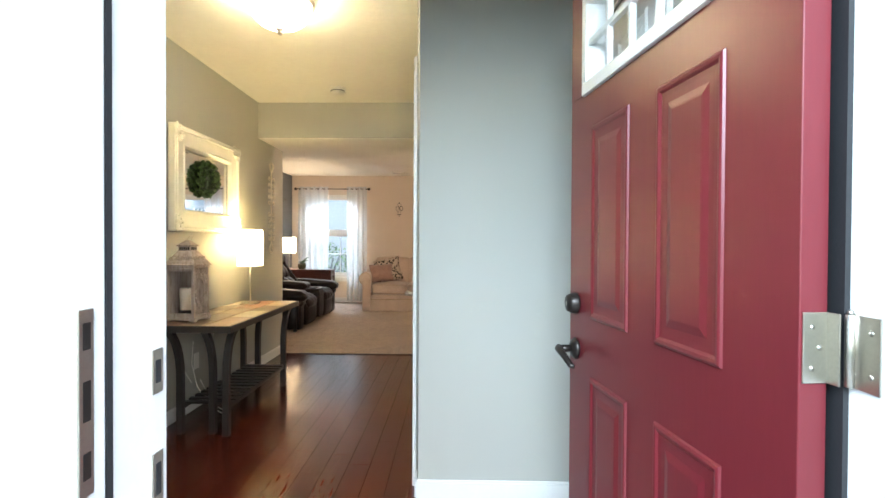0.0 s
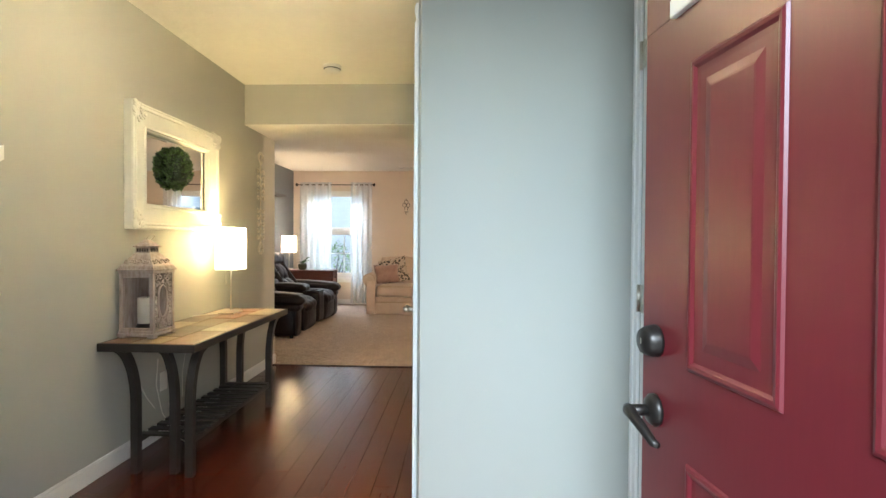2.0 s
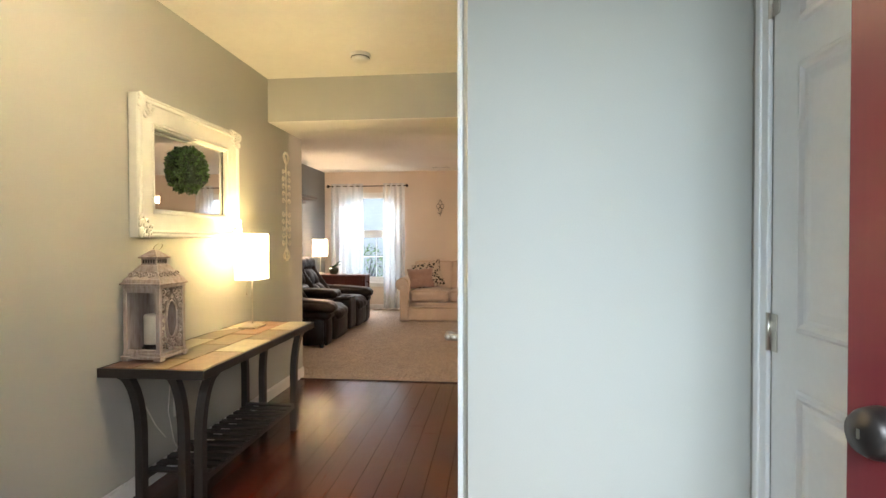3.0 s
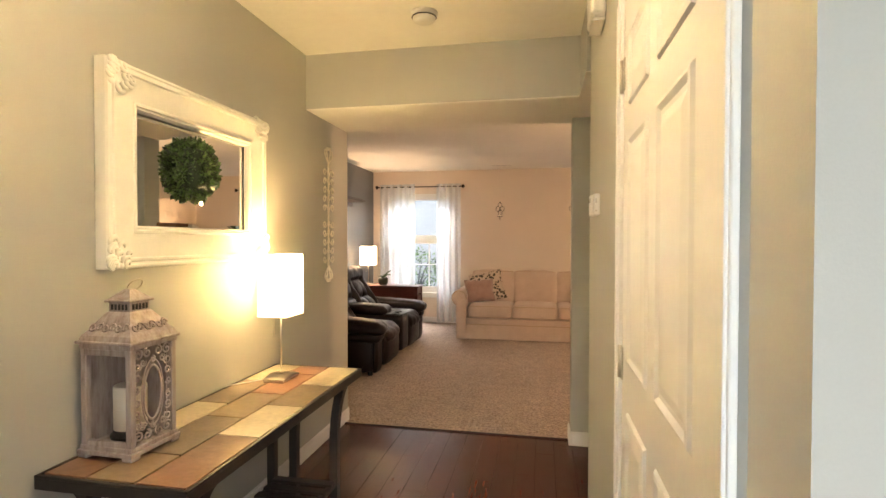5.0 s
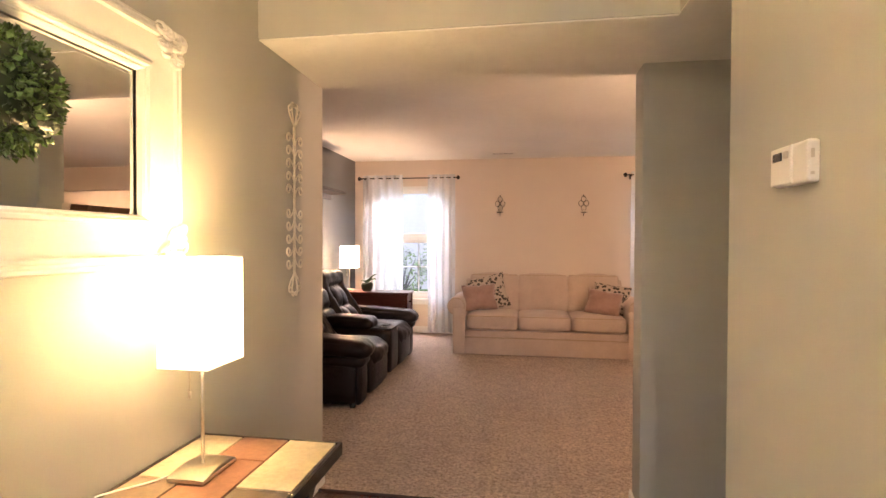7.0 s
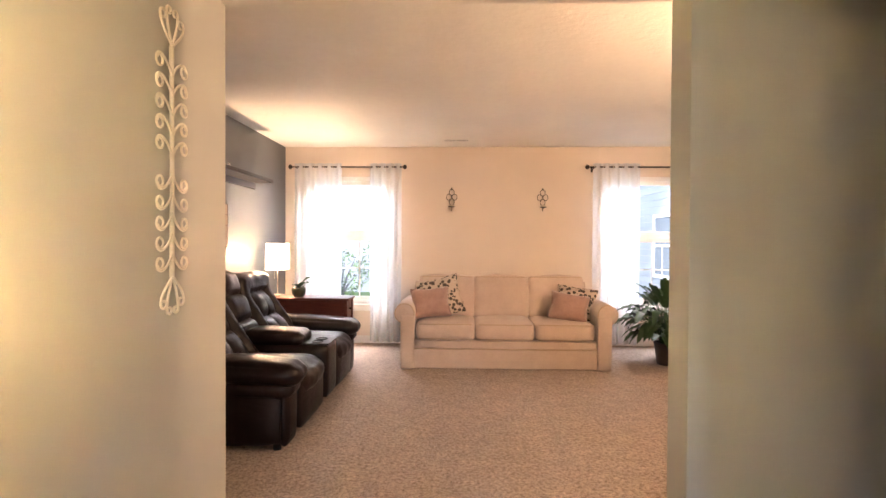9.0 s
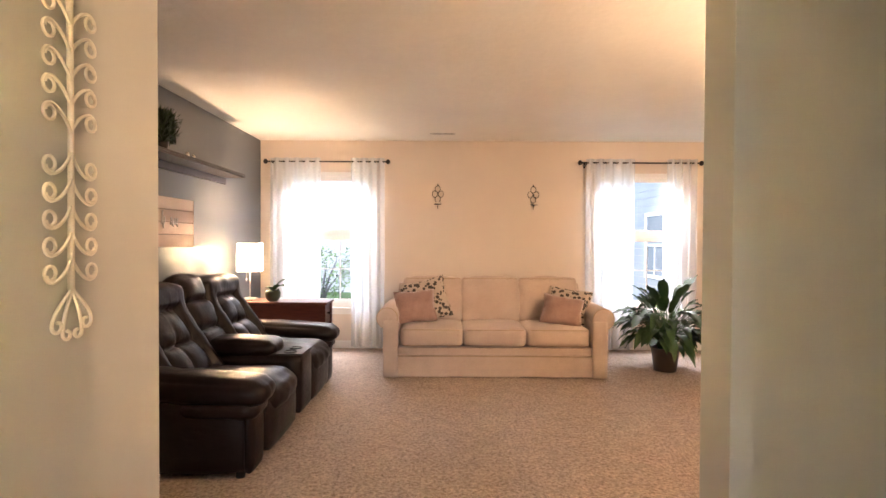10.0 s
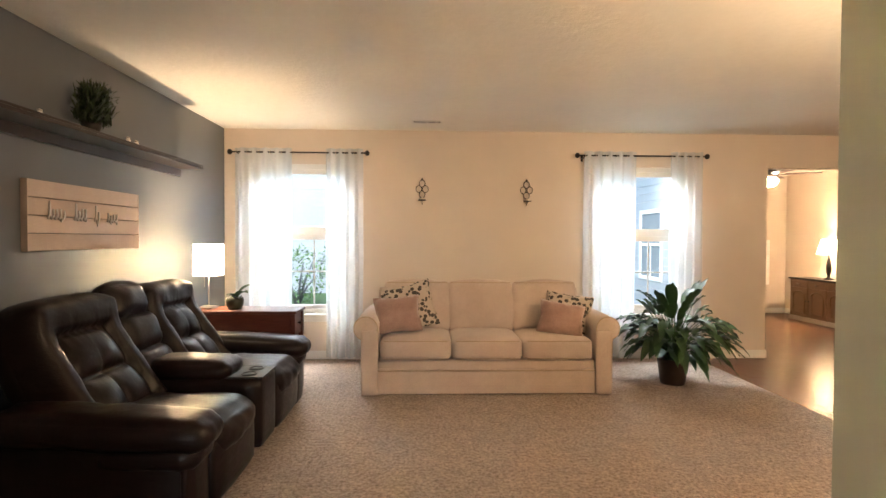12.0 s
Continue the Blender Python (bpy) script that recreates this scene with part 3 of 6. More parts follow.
for hz in (0.25, 1.050, 1.80):
    lf2 = Mesh().box(0.004, -0.003, hz - 0.052, 0.044, -0.0002, hz + 0.052, 0.0008).box(0.041, -0.024, hz - 0.052, 0.044, -0.001, hz + 0.052, 0.0008)
    hg = part("hinge", lf2, M_NICKEL, fd, "tarnished steel butt hinge")
    k = Mesh()
    k.tube([(0.056, -0.026, hz + d) for d in (-0.052, -0.0512, 0.0512, 0.052)], [0.0055, 0.0066, 0.0066, 0.0055], 18)
    for d in (-0.0312, -0.0104, 0.0104, 0.0312):
        k.tube([(0.056 + 0.0064 * math.cos(a), -0.026 + 0.0064 * math.sin(a), hz + d) for a in [2 * math.pi * i / 18 for i in range(18)]], 0.0005, 4, True)
    k.tube([(0.056, -0.026, hz + 0.052), (0.056, -0.026, hz + 0.058)], [0.006, 0.003], 10)
    part("knuckle", k, M_NICKEL, hg)
    part("screw", Mesh().tube([(0.018, -0.003, hz + 0.03), (0.018, -0.0042, hz + 0.03)], 0.004, 10).tube([(0.030, -0.003, hz), (0.030, -0.0042, hz)], 0.004, 10).tube([(0.018, -0.003, hz - 0.03), (0.018, -0.0042, hz - 0.03)], 0.004, 10), M_NICKEL, hg)
    lj = part("jamb_leaf", Mesh().box(1.1765, 0.918, hz - 0.052, 1.1795, 0.972, hz + 0.052, 0.0008), M_NICKEL, fr, "tarnished steel hinge leaf")
    part("screw", Mesh().tube([(1.1765, 0.932, hz + 0.03), (1.1753, 0.932, hz + 0.03)], 0.004, 10).tube([(1.1765, 0.932, hz - 0.03), (1.1753, 0.932, hz - 0.03)], 0.004, 10), M_NICKEL, lj)


def six_panel_door(name, x, y0, y1, knob_low, label):
    """A closed white door in a wall face at x that looks along -x; hinged at y1."""
    dr = thing(name, (x, y0, 0), label, "door", kind="structure")
    W = y1 - y0
    part("slab", Mesh().box(-0.004, 0.003, 0.012, 0.036, W - 0.003, 2.03, 0.002), M_TRIM, dr)
    st, mid = 0.105, 0.09
    pw = (W - 2 * st - mid) / 2
    at = lambda u, wz, h: (-0.004 - h, u, wz)
    for u in (st, st + pw + mid):
        for z0, z1 in ((1.72, 1.91), (1.045, 1.640), (0.22, 0.92)):
            part("panel", Mesh().rings(at, u, u + pw, z0, z1, FLAT_PANEL), M_TRIM, dr)
    for z in (0.25, 1.03, 1.825):
        hinge_parts(dr, -0.005, W + 0.002, z, -1)
    if knob_low:
        lever(dr, (-0.004, 0.068, 0.935), (-1, 0, 0), (0, 1, 0), M_NICKEL, "brushed nickel door lever")
    cs = Mesh()
    for a, b, c, e in ((-0.066, -0.004, 0.0, 2.045), (W + 0.006, W + 0.066, 0.0, 2.045), (-0.066, W + 0.066, 2.045, 2.11)):
        cs.box(-0.012, a, c, -0.0005, b, e, 0.003)
        cs.box(-0.017, a + (0.005 if a < 0 else 0.030), c if c < 1 else c + 0.02, -0.003, b - (0.030 if b < W else 0.005), e - 0.005, 0.003)
    part("casing", cs, M_TRIM, dr)
    part("jamb", Mesh().box(0.0, -0.004, 0, 0.11, 0.002, 2.045).box(0.0, W - 0.002, 0, 0.11, W + 0.004, 2.045).box(0, 0, 2.032, 0.11, W, 2.045), M_TRIM, dr)
    return dr


six_panel_door("door_2", XR, 2.785, 3.57, True, "closed white six-panel closet door with a nickel lever")
six_panel_door("door_3", 1.19, 1.665, 2.495, True, "closed white six-panel door behind the entrance door")

# ---- windows ----
for i, (a, b) in enumerate(WIN):
    wn = thing(f"window_{i + 1}", ((a + b) / 2, 10.42, WZ0), "white double-hung window with clear panes", "window", kind="structure")
    hw, H = (b - a) / 2, WZ1 - WZ0
    g = Mesh().box(-hw, -0.02, 0, -hw + 0.035, 0.06, H, 0.003).box(hw - 0.035, -0.02, 0, hw, 0.06, H, 0.003).box(-hw, -0.02, H - 0.05, hw, 0.06, H, 0.003).box(-hw, -0.02, 0, hw, 0.06, 0.05, 0.003)
    part("window_frame", g, M_TRIM, wn)
    mz = H * 0.528
    for z0, z1, y in ((0.05, mz, 0.0), (mz - 0.01, H - 0.05, 0.025)):
        s = Mesh().box(-hw + 0.035, y, z0, -hw + 0.065, y + 0.025, z1, 0.003).box(hw - 0.065, y, z0, hw - 0.035, y + 0.025, z1, 0.003).box(-hw + 0.035, y, z0, hw - 0.035, y + 0.025, z0 + (0.045 if y == 0 else 0.095), 0.003).box(-hw + 0.035, y, z1 - 0.055, hw - 0.035, y + 0.025, z1, 0.003)
        sash = part("sash", s, M_TRIM, wn)
        p = part("pane", Mesh().box(-hw + 0.065, y + 0.010, z0 + (0.045 if y == 0 else 0.095), hw - 0.065, y + 0.014, z1 - 0.055), M_GLASS, sash)
        p.visible_shadow = False
    part("glazing_bar", Mesh().box(-hw + 0.065, 0.004, 0.455, hw - 0.065, 0.020, 0.471, 0.002), M_TRIM, wn)
    part("glazing_bar", Mesh().box(hw - 0.40, 0.005, 0.095, hw - 0.384, 0.019, mz - 0.055, 0.002), M_TRIM, wn)
    part("lock", Mesh().box(-0.03, -0.012, mz, 0.03, 0.012, mz + 0.015, 0.003), M_PLASTIC, wn)
    part("window_sill", Mesh().box(-hw - 0.03, -0.10, -0.022, hw + 0.03, -0.02, 0.0, 0.005).box(-hw - 0.01, -0.075, -0.085, hw + 0.01, -0.061, -0.022, 0.003), M_TRIM, wn)


wo = thing("window_3", (2.998, 12.35, 0.72), "white framed pale window in the siding outside", "window", kind="structure")
part("window_frame", Mesh().box(-0.03, -0.39, 0, -0.001, -0.33, 1.07, 0.003).box(-0.03, 0.33, 0, -0.001, 0.39, 1.07, 0.003).box(-0.03, -0.33, 0, -0.001, 0.33, 0.06, 0.003).box(-0.03, -0.33, 1.01, -0.001, 0.33, 1.07, 0.003).box(-0.028, -0.33, 0.52, -0.001, 0.33, 0.56, 0.003), M_TRIM, wo)
part("glazing_bar", Mesh().box(-0.022, -0.010, 0.06, -0.004, 0.010, 0.52, 0.002), M_TRIM, wo)
for z0, z1 in ((0.06, 0.52), (0.56, 1.01)):
    part("pane", Mesh().box(-0.012, -0.33, z0, -0.006, 0.33, z1), M_SKYGLASS, wo)


def curtain_set(x0, x1, spans):
    z = 2.248
    rod = thing("curtain_rod", ((x0 + x1) / 2, 10.24, z), "thin dark bronze curtain rod with round finials", "curtain rod", group="curtain rods")
    h = (x1 - x0) / 2
    part("rod", Mesh().tube([(-h, 0, 0), (h, 0, 0)], 0.009, 12), M_IRON, rod)
    for s in (-1, 1):
        part("finial", Mesh().lathe([(0.010, 0), (0.012, 0.006), (0.026, 0.014), (0.031, 0.028), (0.026, 0.042), (0.010, 0.052), (0.003, 0.055)], 16, pose(s * (h - 0.005), 0, 0, 0, 90 * s, 0)), M_IRON, rod)
        part("bracket", Mesh().tube([(s * (h - 0.06), 0, -0.012), (s * (h - 0.06), 0.06, -0.02), (s * (h - 0.06), 0.119, -0.02)], 0.006, 8).box(s * (h - 0.06) - 0.012, 0.112, -0.05, s * (h - 0.06) + 0.012, 0.1195, 0.01, 0.002), M_IRON, rod)
    for (a, b, waves, ph) in spans:
        ct = thing("curtain", ((a + b) / 2, 10.24, 0.04), "sheer white voile grommet curtain hanging from the rod", "curtain", group="sheer curtains")
        q = Mesh()
        n, m2 = waves * 14, 26
        W = b - a
        Ht = 2.248 + 0.045 - 0.04
        v, f = [], []
        for j in range(m2 + 1):
            u = j / m2
            for i in range(n + 1):
                s = i / n
                amp = 0.034 * (0.75 + 0.45 * (1 - u)) + 0.012 * noise.noise(Vector((s * 6 + ph, u * 2.5, 1)))
                xx = -W / 2 + W * s + 0.02 * (1 - u) * noise.noise(Vector((s * 4, ph, u * 3)))
                yy = amp * math.sin(2 * math.pi * (waves * s) + ph) + 0.02 * (1 - u) * noise.noise(Vector((s * 3, u * 2, ph)))
                v.append((xx, yy, Ht * u))
        for j in range(m2):
            for i in range(n):
                k = j * (n + 1) + i
                f.append((k, k + 1, k + n + 2, k + n + 1))
        q.add(v, f, True)
        part("cloth", q, M_SHEER, ct)
        for i in range(waves * 2):
            gr = Mesh()
            s = (i + 0.0) / (waves * 2) + 0.02
            gr.tube([(-W / 2 + W * s + 0.003 * math.cos(t), 0.022 * math.cos(t) * 0.3, 2.208 + 0.022 * math.sin(t)) for t in [2 * math.pi * k / 12 for k in range(12)]], 0.003, 6, True)
            part("grommet", gr, M_NICKEL, ct)


curtain_set(-2.49, -1.08, [(-2.46, -1.86, 5, 0.3), (-1.50, -1.10, 4, 1.1)])
curtain_set(1.244, 2.635, [(1.30, 1.88, 5, 2.0), (2.26, 2.62, 4, 0.6)])

# ---- hallway fixtures ----
dome = thing("ceiling_light", (-0.34, 3.0, CE), "lit frosted glass bowl ceiling light with nickel rim", "ceiling light")
part("base", Mesh().lathe([(0.02, 0.0), (0.175, 0.0), (0.185, -0.012), (0.180, -0.03), (0.168, -0.035), (0.168, -0.02), (0.02, -0.02)], 40), M_NICKEL, dome, "brushed nickel rim")
bowl = [(0.166, -0.036), (0.160, -0.07), (0.140, -0.105), (0.105, -0.135), (0.060, -0.152), (0.012, -0.158)]
b = Mesh()
n = 40
for r, z in bowl:
    b.v += [(r * math.cos(2 * math.pi * k / n), r * math.sin(2 * math.pi * k / n), z) for k in range(n)]
for i in range(len(bowl) - 1):
    for k in range(n):
        b.f.append([i * n + k, i * n + (k + 1) % n, (i + 1) * n + (k + 1) % n, (i + 1) * n + k])
        b.smooth.append(True)
part("bowl", b, M_BOWL, dome)
part("finial", Mesh().lathe([(0.006, -0.150), (0.022, -0.156), (0.024, -0.166), (0.012, -0.174), (0.016, -0.182), (0.010, -0.192), (0.002, -0.196)], 20), M_NICKEL, dome)

sd = thing("smoke_detector", (-0.387, 4.60, CE), "round white smoke detector on the ceiling", "smoke detector")
part("body", Mesh().lathe([(0.068, 0), (0.068, -0.014), (0.060, -0.018), (0.058, -0.034), (0.050, -0.046), (0.020, -0.050), (0.002, -0.050)], 32), M_PLASTIC, sd)
part("grille", Mesh().tube([(0.0605 * math.cos(t), 0.0605 * math.sin(t), -0.026) for t in [2 * math.pi * k / 40 for k in range(40)]], 0.003, 6, True), M_BLACK, sd)

th = thing("thermostat", (XR, 4.240, 1.515), "small white wall thermostat with a dark display", "thermostat")
part("body", Mesh().box(-0.026, -0.070, -0.045, -0.001, 0.066, 0.042, 0.006).box(-0.032, -0.018, -0.042, -0.026, 0.069, 0.040, 0.004), M_PLASTIC, th)
part("display", Mesh().box(-0.0355, 0.018, 0.010, -0.0315, 0.052, 0.028), M_DARKGLASS, th)
part("button", Mesh().box(-0.0365, -0.010, 0.012, -0.0315, 0.006, 0.028, 0.002), M_NICKEL, th)
part("side_switch", Mesh().box(-0.020, -0.0715, 0.004, -0.013, -0.0695, 0.022), M_NICKEL, th)
part("side_switch", Mesh().box(-0.020, -0.0715, -0.030, -0.013, -0.0695, -0.024), M_NICKEL, th)

ch = thing("door_chime", (XR, 4.10, 2.175), "white wall-mounted door chime box", "door chime")
part("cover", Mesh().box(-0.055, -0.09, 0.02, -0.001, 0.09, 0.22, 0.012), M_PLASTIC, ch)
for i in range(3):
    part("louvre", Mesh().box(-0.05 + 0.006 * i, -0.075, 0.002 + 0.008 * i, -0.004, 0.075, 0.007 + 0.008 * i, 0.001), M_PLASTIC, ch)

# ornamental scroll panel
sc = thing("scroll_wall_ornament", (XL + 0.012, 5.352, 1.08), "tall cream metal scrollwork ornament on the wall", "wall ornament")
part("stem", Mesh().tube([(0, 0, 0.115), (0, 0.002, 0.46), (0, 0, 0.81)], [0.0075, 0.0065, 0.0075], 8), M_SCROLL, sc)


def curl(s, z, up):
    """A branch that sweeps out from the stem and curls in on itself."""
    p = [(0.002, s * 0.060 * t ** 1.3, z + up * 0.058 * (1 - t) ** 1.6) for t in [i / 8 for i in range(9)]]
    for i in range(1, 17):
        k = i / 16
        a = -0.5 * math.pi + k * 2.55 * math.pi
        r = 0.023 * (1 - 0.62 * k)
        p.append((0.002, s * (0.060 + 0.006 * k + r * math.cos(a)), z + up * (0.023 - 0.006 * k + r * math.sin(a))))
    return p


for k in range(10):
    up = 1 if k < 5 else -1
    z = 0.135 + 0.060 * k + (0.095 if k >= 5 else 0.0)
    for s in (-1, 1):
        part("scroll", Mesh().tube(curl(s, z, up), 0.0039, 6), M_SCROLL, sc)
for zz, away in ((0.120, -1), (0.805, 1)):
    for s in (-1, 1):
        for wide, tall, r in ((0.062, 0.082, 0.017), (0.030, 0.104, 0.014)):
            pts = [(0.002, s * wide * math.sin(0.5 * math.pi * k / 10) ** 1.2, zz + away * tall * k / 10) for k in range(11)]
            pts += [(0.002, s * (wide - r + r * (1 - 0.045 * k) * math.cos(0.42 * k)), zz + away * (tall + r * (1 - 0.045 * k) * math.sin(0.42 * k))) for k in range(1, 13)]
            part("scroll", Mesh().tube(pts, 0.0040, 6), M_SCROLL, sc)

# ---- mirror with boxwood ball ----
M_DISTRESS = surface("white_distressed_paint", (0.83, 0.81, 0.73), 0.45, large=9, vary=0.035, fine=120, bump=0.10, depth=0.002)
mi = thing("wall_mirror", (XL, 3.997, 1.270), "white ornate framed rectangular mirror hung on the wall", "mirror")
MW, MH, FW = 0.4925, 0.705, 0.150
at = lambda u, wz, h: (0.004 + h, u, wz)


def frame_ring(prof, u0, u1, z0, z1):
    q = Mesh()
    v, f = [], []
    for ins, h in prof:
        v += [at(u0 + ins, z0 + ins, h), at(u1 - ins, z0 + ins, h), at(u1 - ins, z1 - ins, h), at(u0 + ins, z1 - ins, h)]
    for i in range(len(prof) - 1):
        for k in range(4):
            f.append((4 * i + k, 4 * i + (k + 1) % 4, 4 * i + 4 + (k + 1) % 4, 4 * i + 4 + k))
    return q.add(v, f)


part("frame", frame_ring([(0.0, 0.0), (0.0, 0.040), (0.004, 0.048), (0.012, 0.050), (0.016, 0.046), (0.022, 0.046), (0.026, 0.052), (0.034, 0.052), (0.038, 0.044), (0.120, 0.036), (0.124, 0.041), (0.132, 0.041), (0.136, 0.033), (0.142, 0.033), (0.146, 0.026), (FW, 0.012)], -MW, MW, 0, MH), M_DISTRESS, mi)
part("backing", Mesh().box(0.001, -MW + 0.01, 0.01, 0.006, MW - 0.01, MH - 0.01), M_FLOORBED, mi)
part("mirror_glass", Mesh().rings(lambda u, wz, h: (0.008 + h, u, wz), -MW + FW - 0.002, MW - FW + 0.002, FW - 0.002, MH - FW + 0.002, [(0, 0.0), (0.0, 0.003), (0.018, 0.005)]), M_MIRROR, mi)
random.seed(4)
for su in (-1, 1):
    for sz in (0, 1):
        ornament = None
        for k in range(20):
            a, r = random.uniform(0, math.pi / 2), random.uniform(0.005, 0.105)
            cu, cz = r * math.cos(a), r * math.sin(a)
            rr = random.uniform(0.010, 0.018)
            o = Mesh().tube([(0.053 + 0.007 * math.sin(t), su * (MW - 0.008 - cu - rr * math.cos(t * 1.3)), (0.008 + cz + rr * math.sin(t * 1.3)) if sz == 0 else (MH - 0.008 - cz - rr * math.sin(t * 1.3))) for t in [0.55 * i for i in range(9)]], [0.0035, 0.006, 0.0075, 0.0075, 0.007, 0.006, 0.005, 0.004, 0.002], 6)
            if ornament is None:
                ornament = part("corner_ornament", o, M_DISTRESS, mi, "carved white corner ornament")
            else:
                part("carved_scroll", o, M_DISTRESS, ornament)
        for k in range(7):
            cu, cz = (0.012 + 0.018 * k, 0.012) if k < 4 else (0.012, 0.012 + 0.022 * (k - 3))
            part("bead", Mesh().soft(0.050, su * (MW - cu - 0.004), cz if sz == 0 else MH - cz, 0.022, 0.024, 0.024, 0.010, 3), M_DISTRESS, ornament)


def leaf_material(name, dark, light, rough=0.45):
    m, t, p = nodes_of(name)
    geo = t.nodes.new("ShaderNodeNewGeometry")
    nz = noise_node(t, 40, 3)
    c = ramp_node(t, geo.outputs["Random Per Island"], [(0.0, dark), (1.0, light)])
    k = ramp_node(t, nz.outputs["Fac"], [(0.3, (0.75,) * 3), (0.7, (1.1,) * 3)])
    link(t, mixed(t, 1.0, c.outputs["Color"], k.outputs["Color"], "MULTIPLY"), p.inputs["Base Color"])
    p.inputs["Roughness"].default_value = rough
    return m


M_BOX = leaf_material("boxwood_leaf", (0.004, 0.014, 0.003), (0.16, 0.28, 0.08), 0.34)
M_FERN = leaf_material("dark_fern_leaf", (0.012, 0.022, 0.008), (0.05, 0.075, 0.025))
M_LILY = leaf_material("peace_lily_leaf", (0.012, 0.038, 0.010), (0.050, 0.115, 0.032), 0.45)
bw = thing("boxwood_ball", (XL + 0.016, 3.957, 1.658), "round green artificial boxwood ball hung before the mirror", "boxwood ball")
random.seed(7)
core = Mesh().soft(0.040, 0, 0, 0.09, 0.18, 0.18, 0.044, 8, rough=0.006)
part("core", core, leaf_material("boxwood_twig", (0.008, 0.02, 0.005), (0.02, 0.04, 0.01)), bw)
lv = Mesh()
for k in range(2300):
    d = Vector((random.gauss(0, 1), random.gauss(0, 1), random.gauss(0, 1))).normalized()
    d.x = abs(d.x)
    r = random.uniform(0.080, 0.120) * (1 + 0.12 * noise.noise(d * 4))
    side = d.cross(Vector((random.gauss(0, 1), random.gauss(0, 1), random.gauss(0, 1)))).normalized()
    up = (d * random.uniform(0.2, 1.0) + side.cross(d) * random.uniform(-0.8, 0.8)).normalized()
    s = random.uniform(0.0085, 0.014)
    p, nrm = Vector((0.004 + d.x * r * 0.78, d.y * r * 0.96, d.z * r * 1.08)), up.cross(side).normalized()
    lv.add([p, p + up * s * 0.8 + side * s * 0.55, p + up * s * 1.7 + nrm * s * 0.15, p + up * s * 0.8 - side * s * 0.55, p + up * s * 0.9 - nrm * s * 0.25], [(0, 1, 4), (1, 2, 4), (2, 3, 4), (3, 0, 4)])
tagged(part("leaves", lv, M_BOX, bw), kind="stuff")

# ---- console table ----
M_LEG = surface("dark_brushed_metal_legs", (0.032, 0.026, 0.022), 0.42, metal=0.1, fine=90, bump=0.15)


def slate(name, a, b):
    m, t, p = nodes_of(name)
    n1, n2 = noise_node(t, 7, 6, None, 0.7), noise_node(t, 45, 4)
    c = ramp_node(t, n1.outputs["Fac"], [(0.3, a), (0.68, b)])
    k = ramp_node(t, n2.outputs["Fac"], [(0.3, (0.82,) * 3), (0.7, (1.05,) * 3)])
    link(t, mixed(t, 1.0, c.outputs["Color"], k.outputs["Color"], "MULTIPLY"), p.inputs["Base Color"])
    p.inputs["Roughness"].default_value = 0.34
    bump_node(t, p, n1.outputs["Fac"], 0.35, 0.006)
    return m


SL = [slate("cream_slate", (0.40, 0.33, 0.23), (0.54, 0.46, 0.33)), slate("terracotta_slate", (0.19, 0.088, 0.056), (0.29, 0.155, 0.105)),
      slate("brown_slate", (0.15, 0.105, 0.075), (0.25, 0.18, 0.125)), slate("ochre_slate", (0.24, 0.155, 0.092), (0.33, 0.235, 0.15))]
TY0, TY1, TX0, TX1, TZ = 3.285, 4.650, -1.240, -0.738, 0.685
ctb = thing("console_table", ((TX0 + TX1) / 2, (TY0 + TY1) / 2, 0), "long console table with slate tile top and dark metal legs", "console table")
ox, oy = (TX0 + TX1) / 2, (TY0 + TY1) / 2
lx, ly = (TX1 - TX0) / 2, (TY1 - TY0) / 2
part("top_frame", Mesh().box(-lx, -ly, TZ - 0.042, lx, ly, TZ - 0.008, 0.003).box(-lx, -ly, TZ - 0.01, lx, -ly + 0.012, TZ, 0.002).box(-lx, ly - 0.012, TZ - 0.01, lx, ly, TZ, 0.002).box(-lx, -ly, TZ - 0.01, -lx + 0.012, ly, TZ, 0.002).box(lx - 0.012, -ly, TZ - 0.01, lx, ly, TZ, 0.002), M_LEG, ctb)
rows = ((-1.226, -1.080, ((4.636, 4.325), (4.325, 3.98), (3.98, 3.65), (3.65, 3.30)), (0, 2, 0, 1)),
        (-1.080, -0.917, ((4.636, 4.47), (4.47, 4.14), (4.14, 3.835), (3.835, 3.49), (3.49, 3.30)), (1, 1, 3, 2, 3)),
        (-0.917, -0.752, ((4.636, 4.305), (4.305, 4.0), (4.0, 3.67), (3.67, 3.30)), (0, 2, 0, 1)))
random.seed(11)
for x0, x1, ys, cs in rows:
    for (ya, yb), c in zip(ys, cs):
        part("slate_tile", Mesh().box(x0 + 0.003 - ox, yb + 0.003 - oy, TZ - 0.009, x1 - 0.003 - ox, ya - 0.003 - oy, TZ + random.uniform(0.0, 0.0025), 0.002), SL[c], ctb)


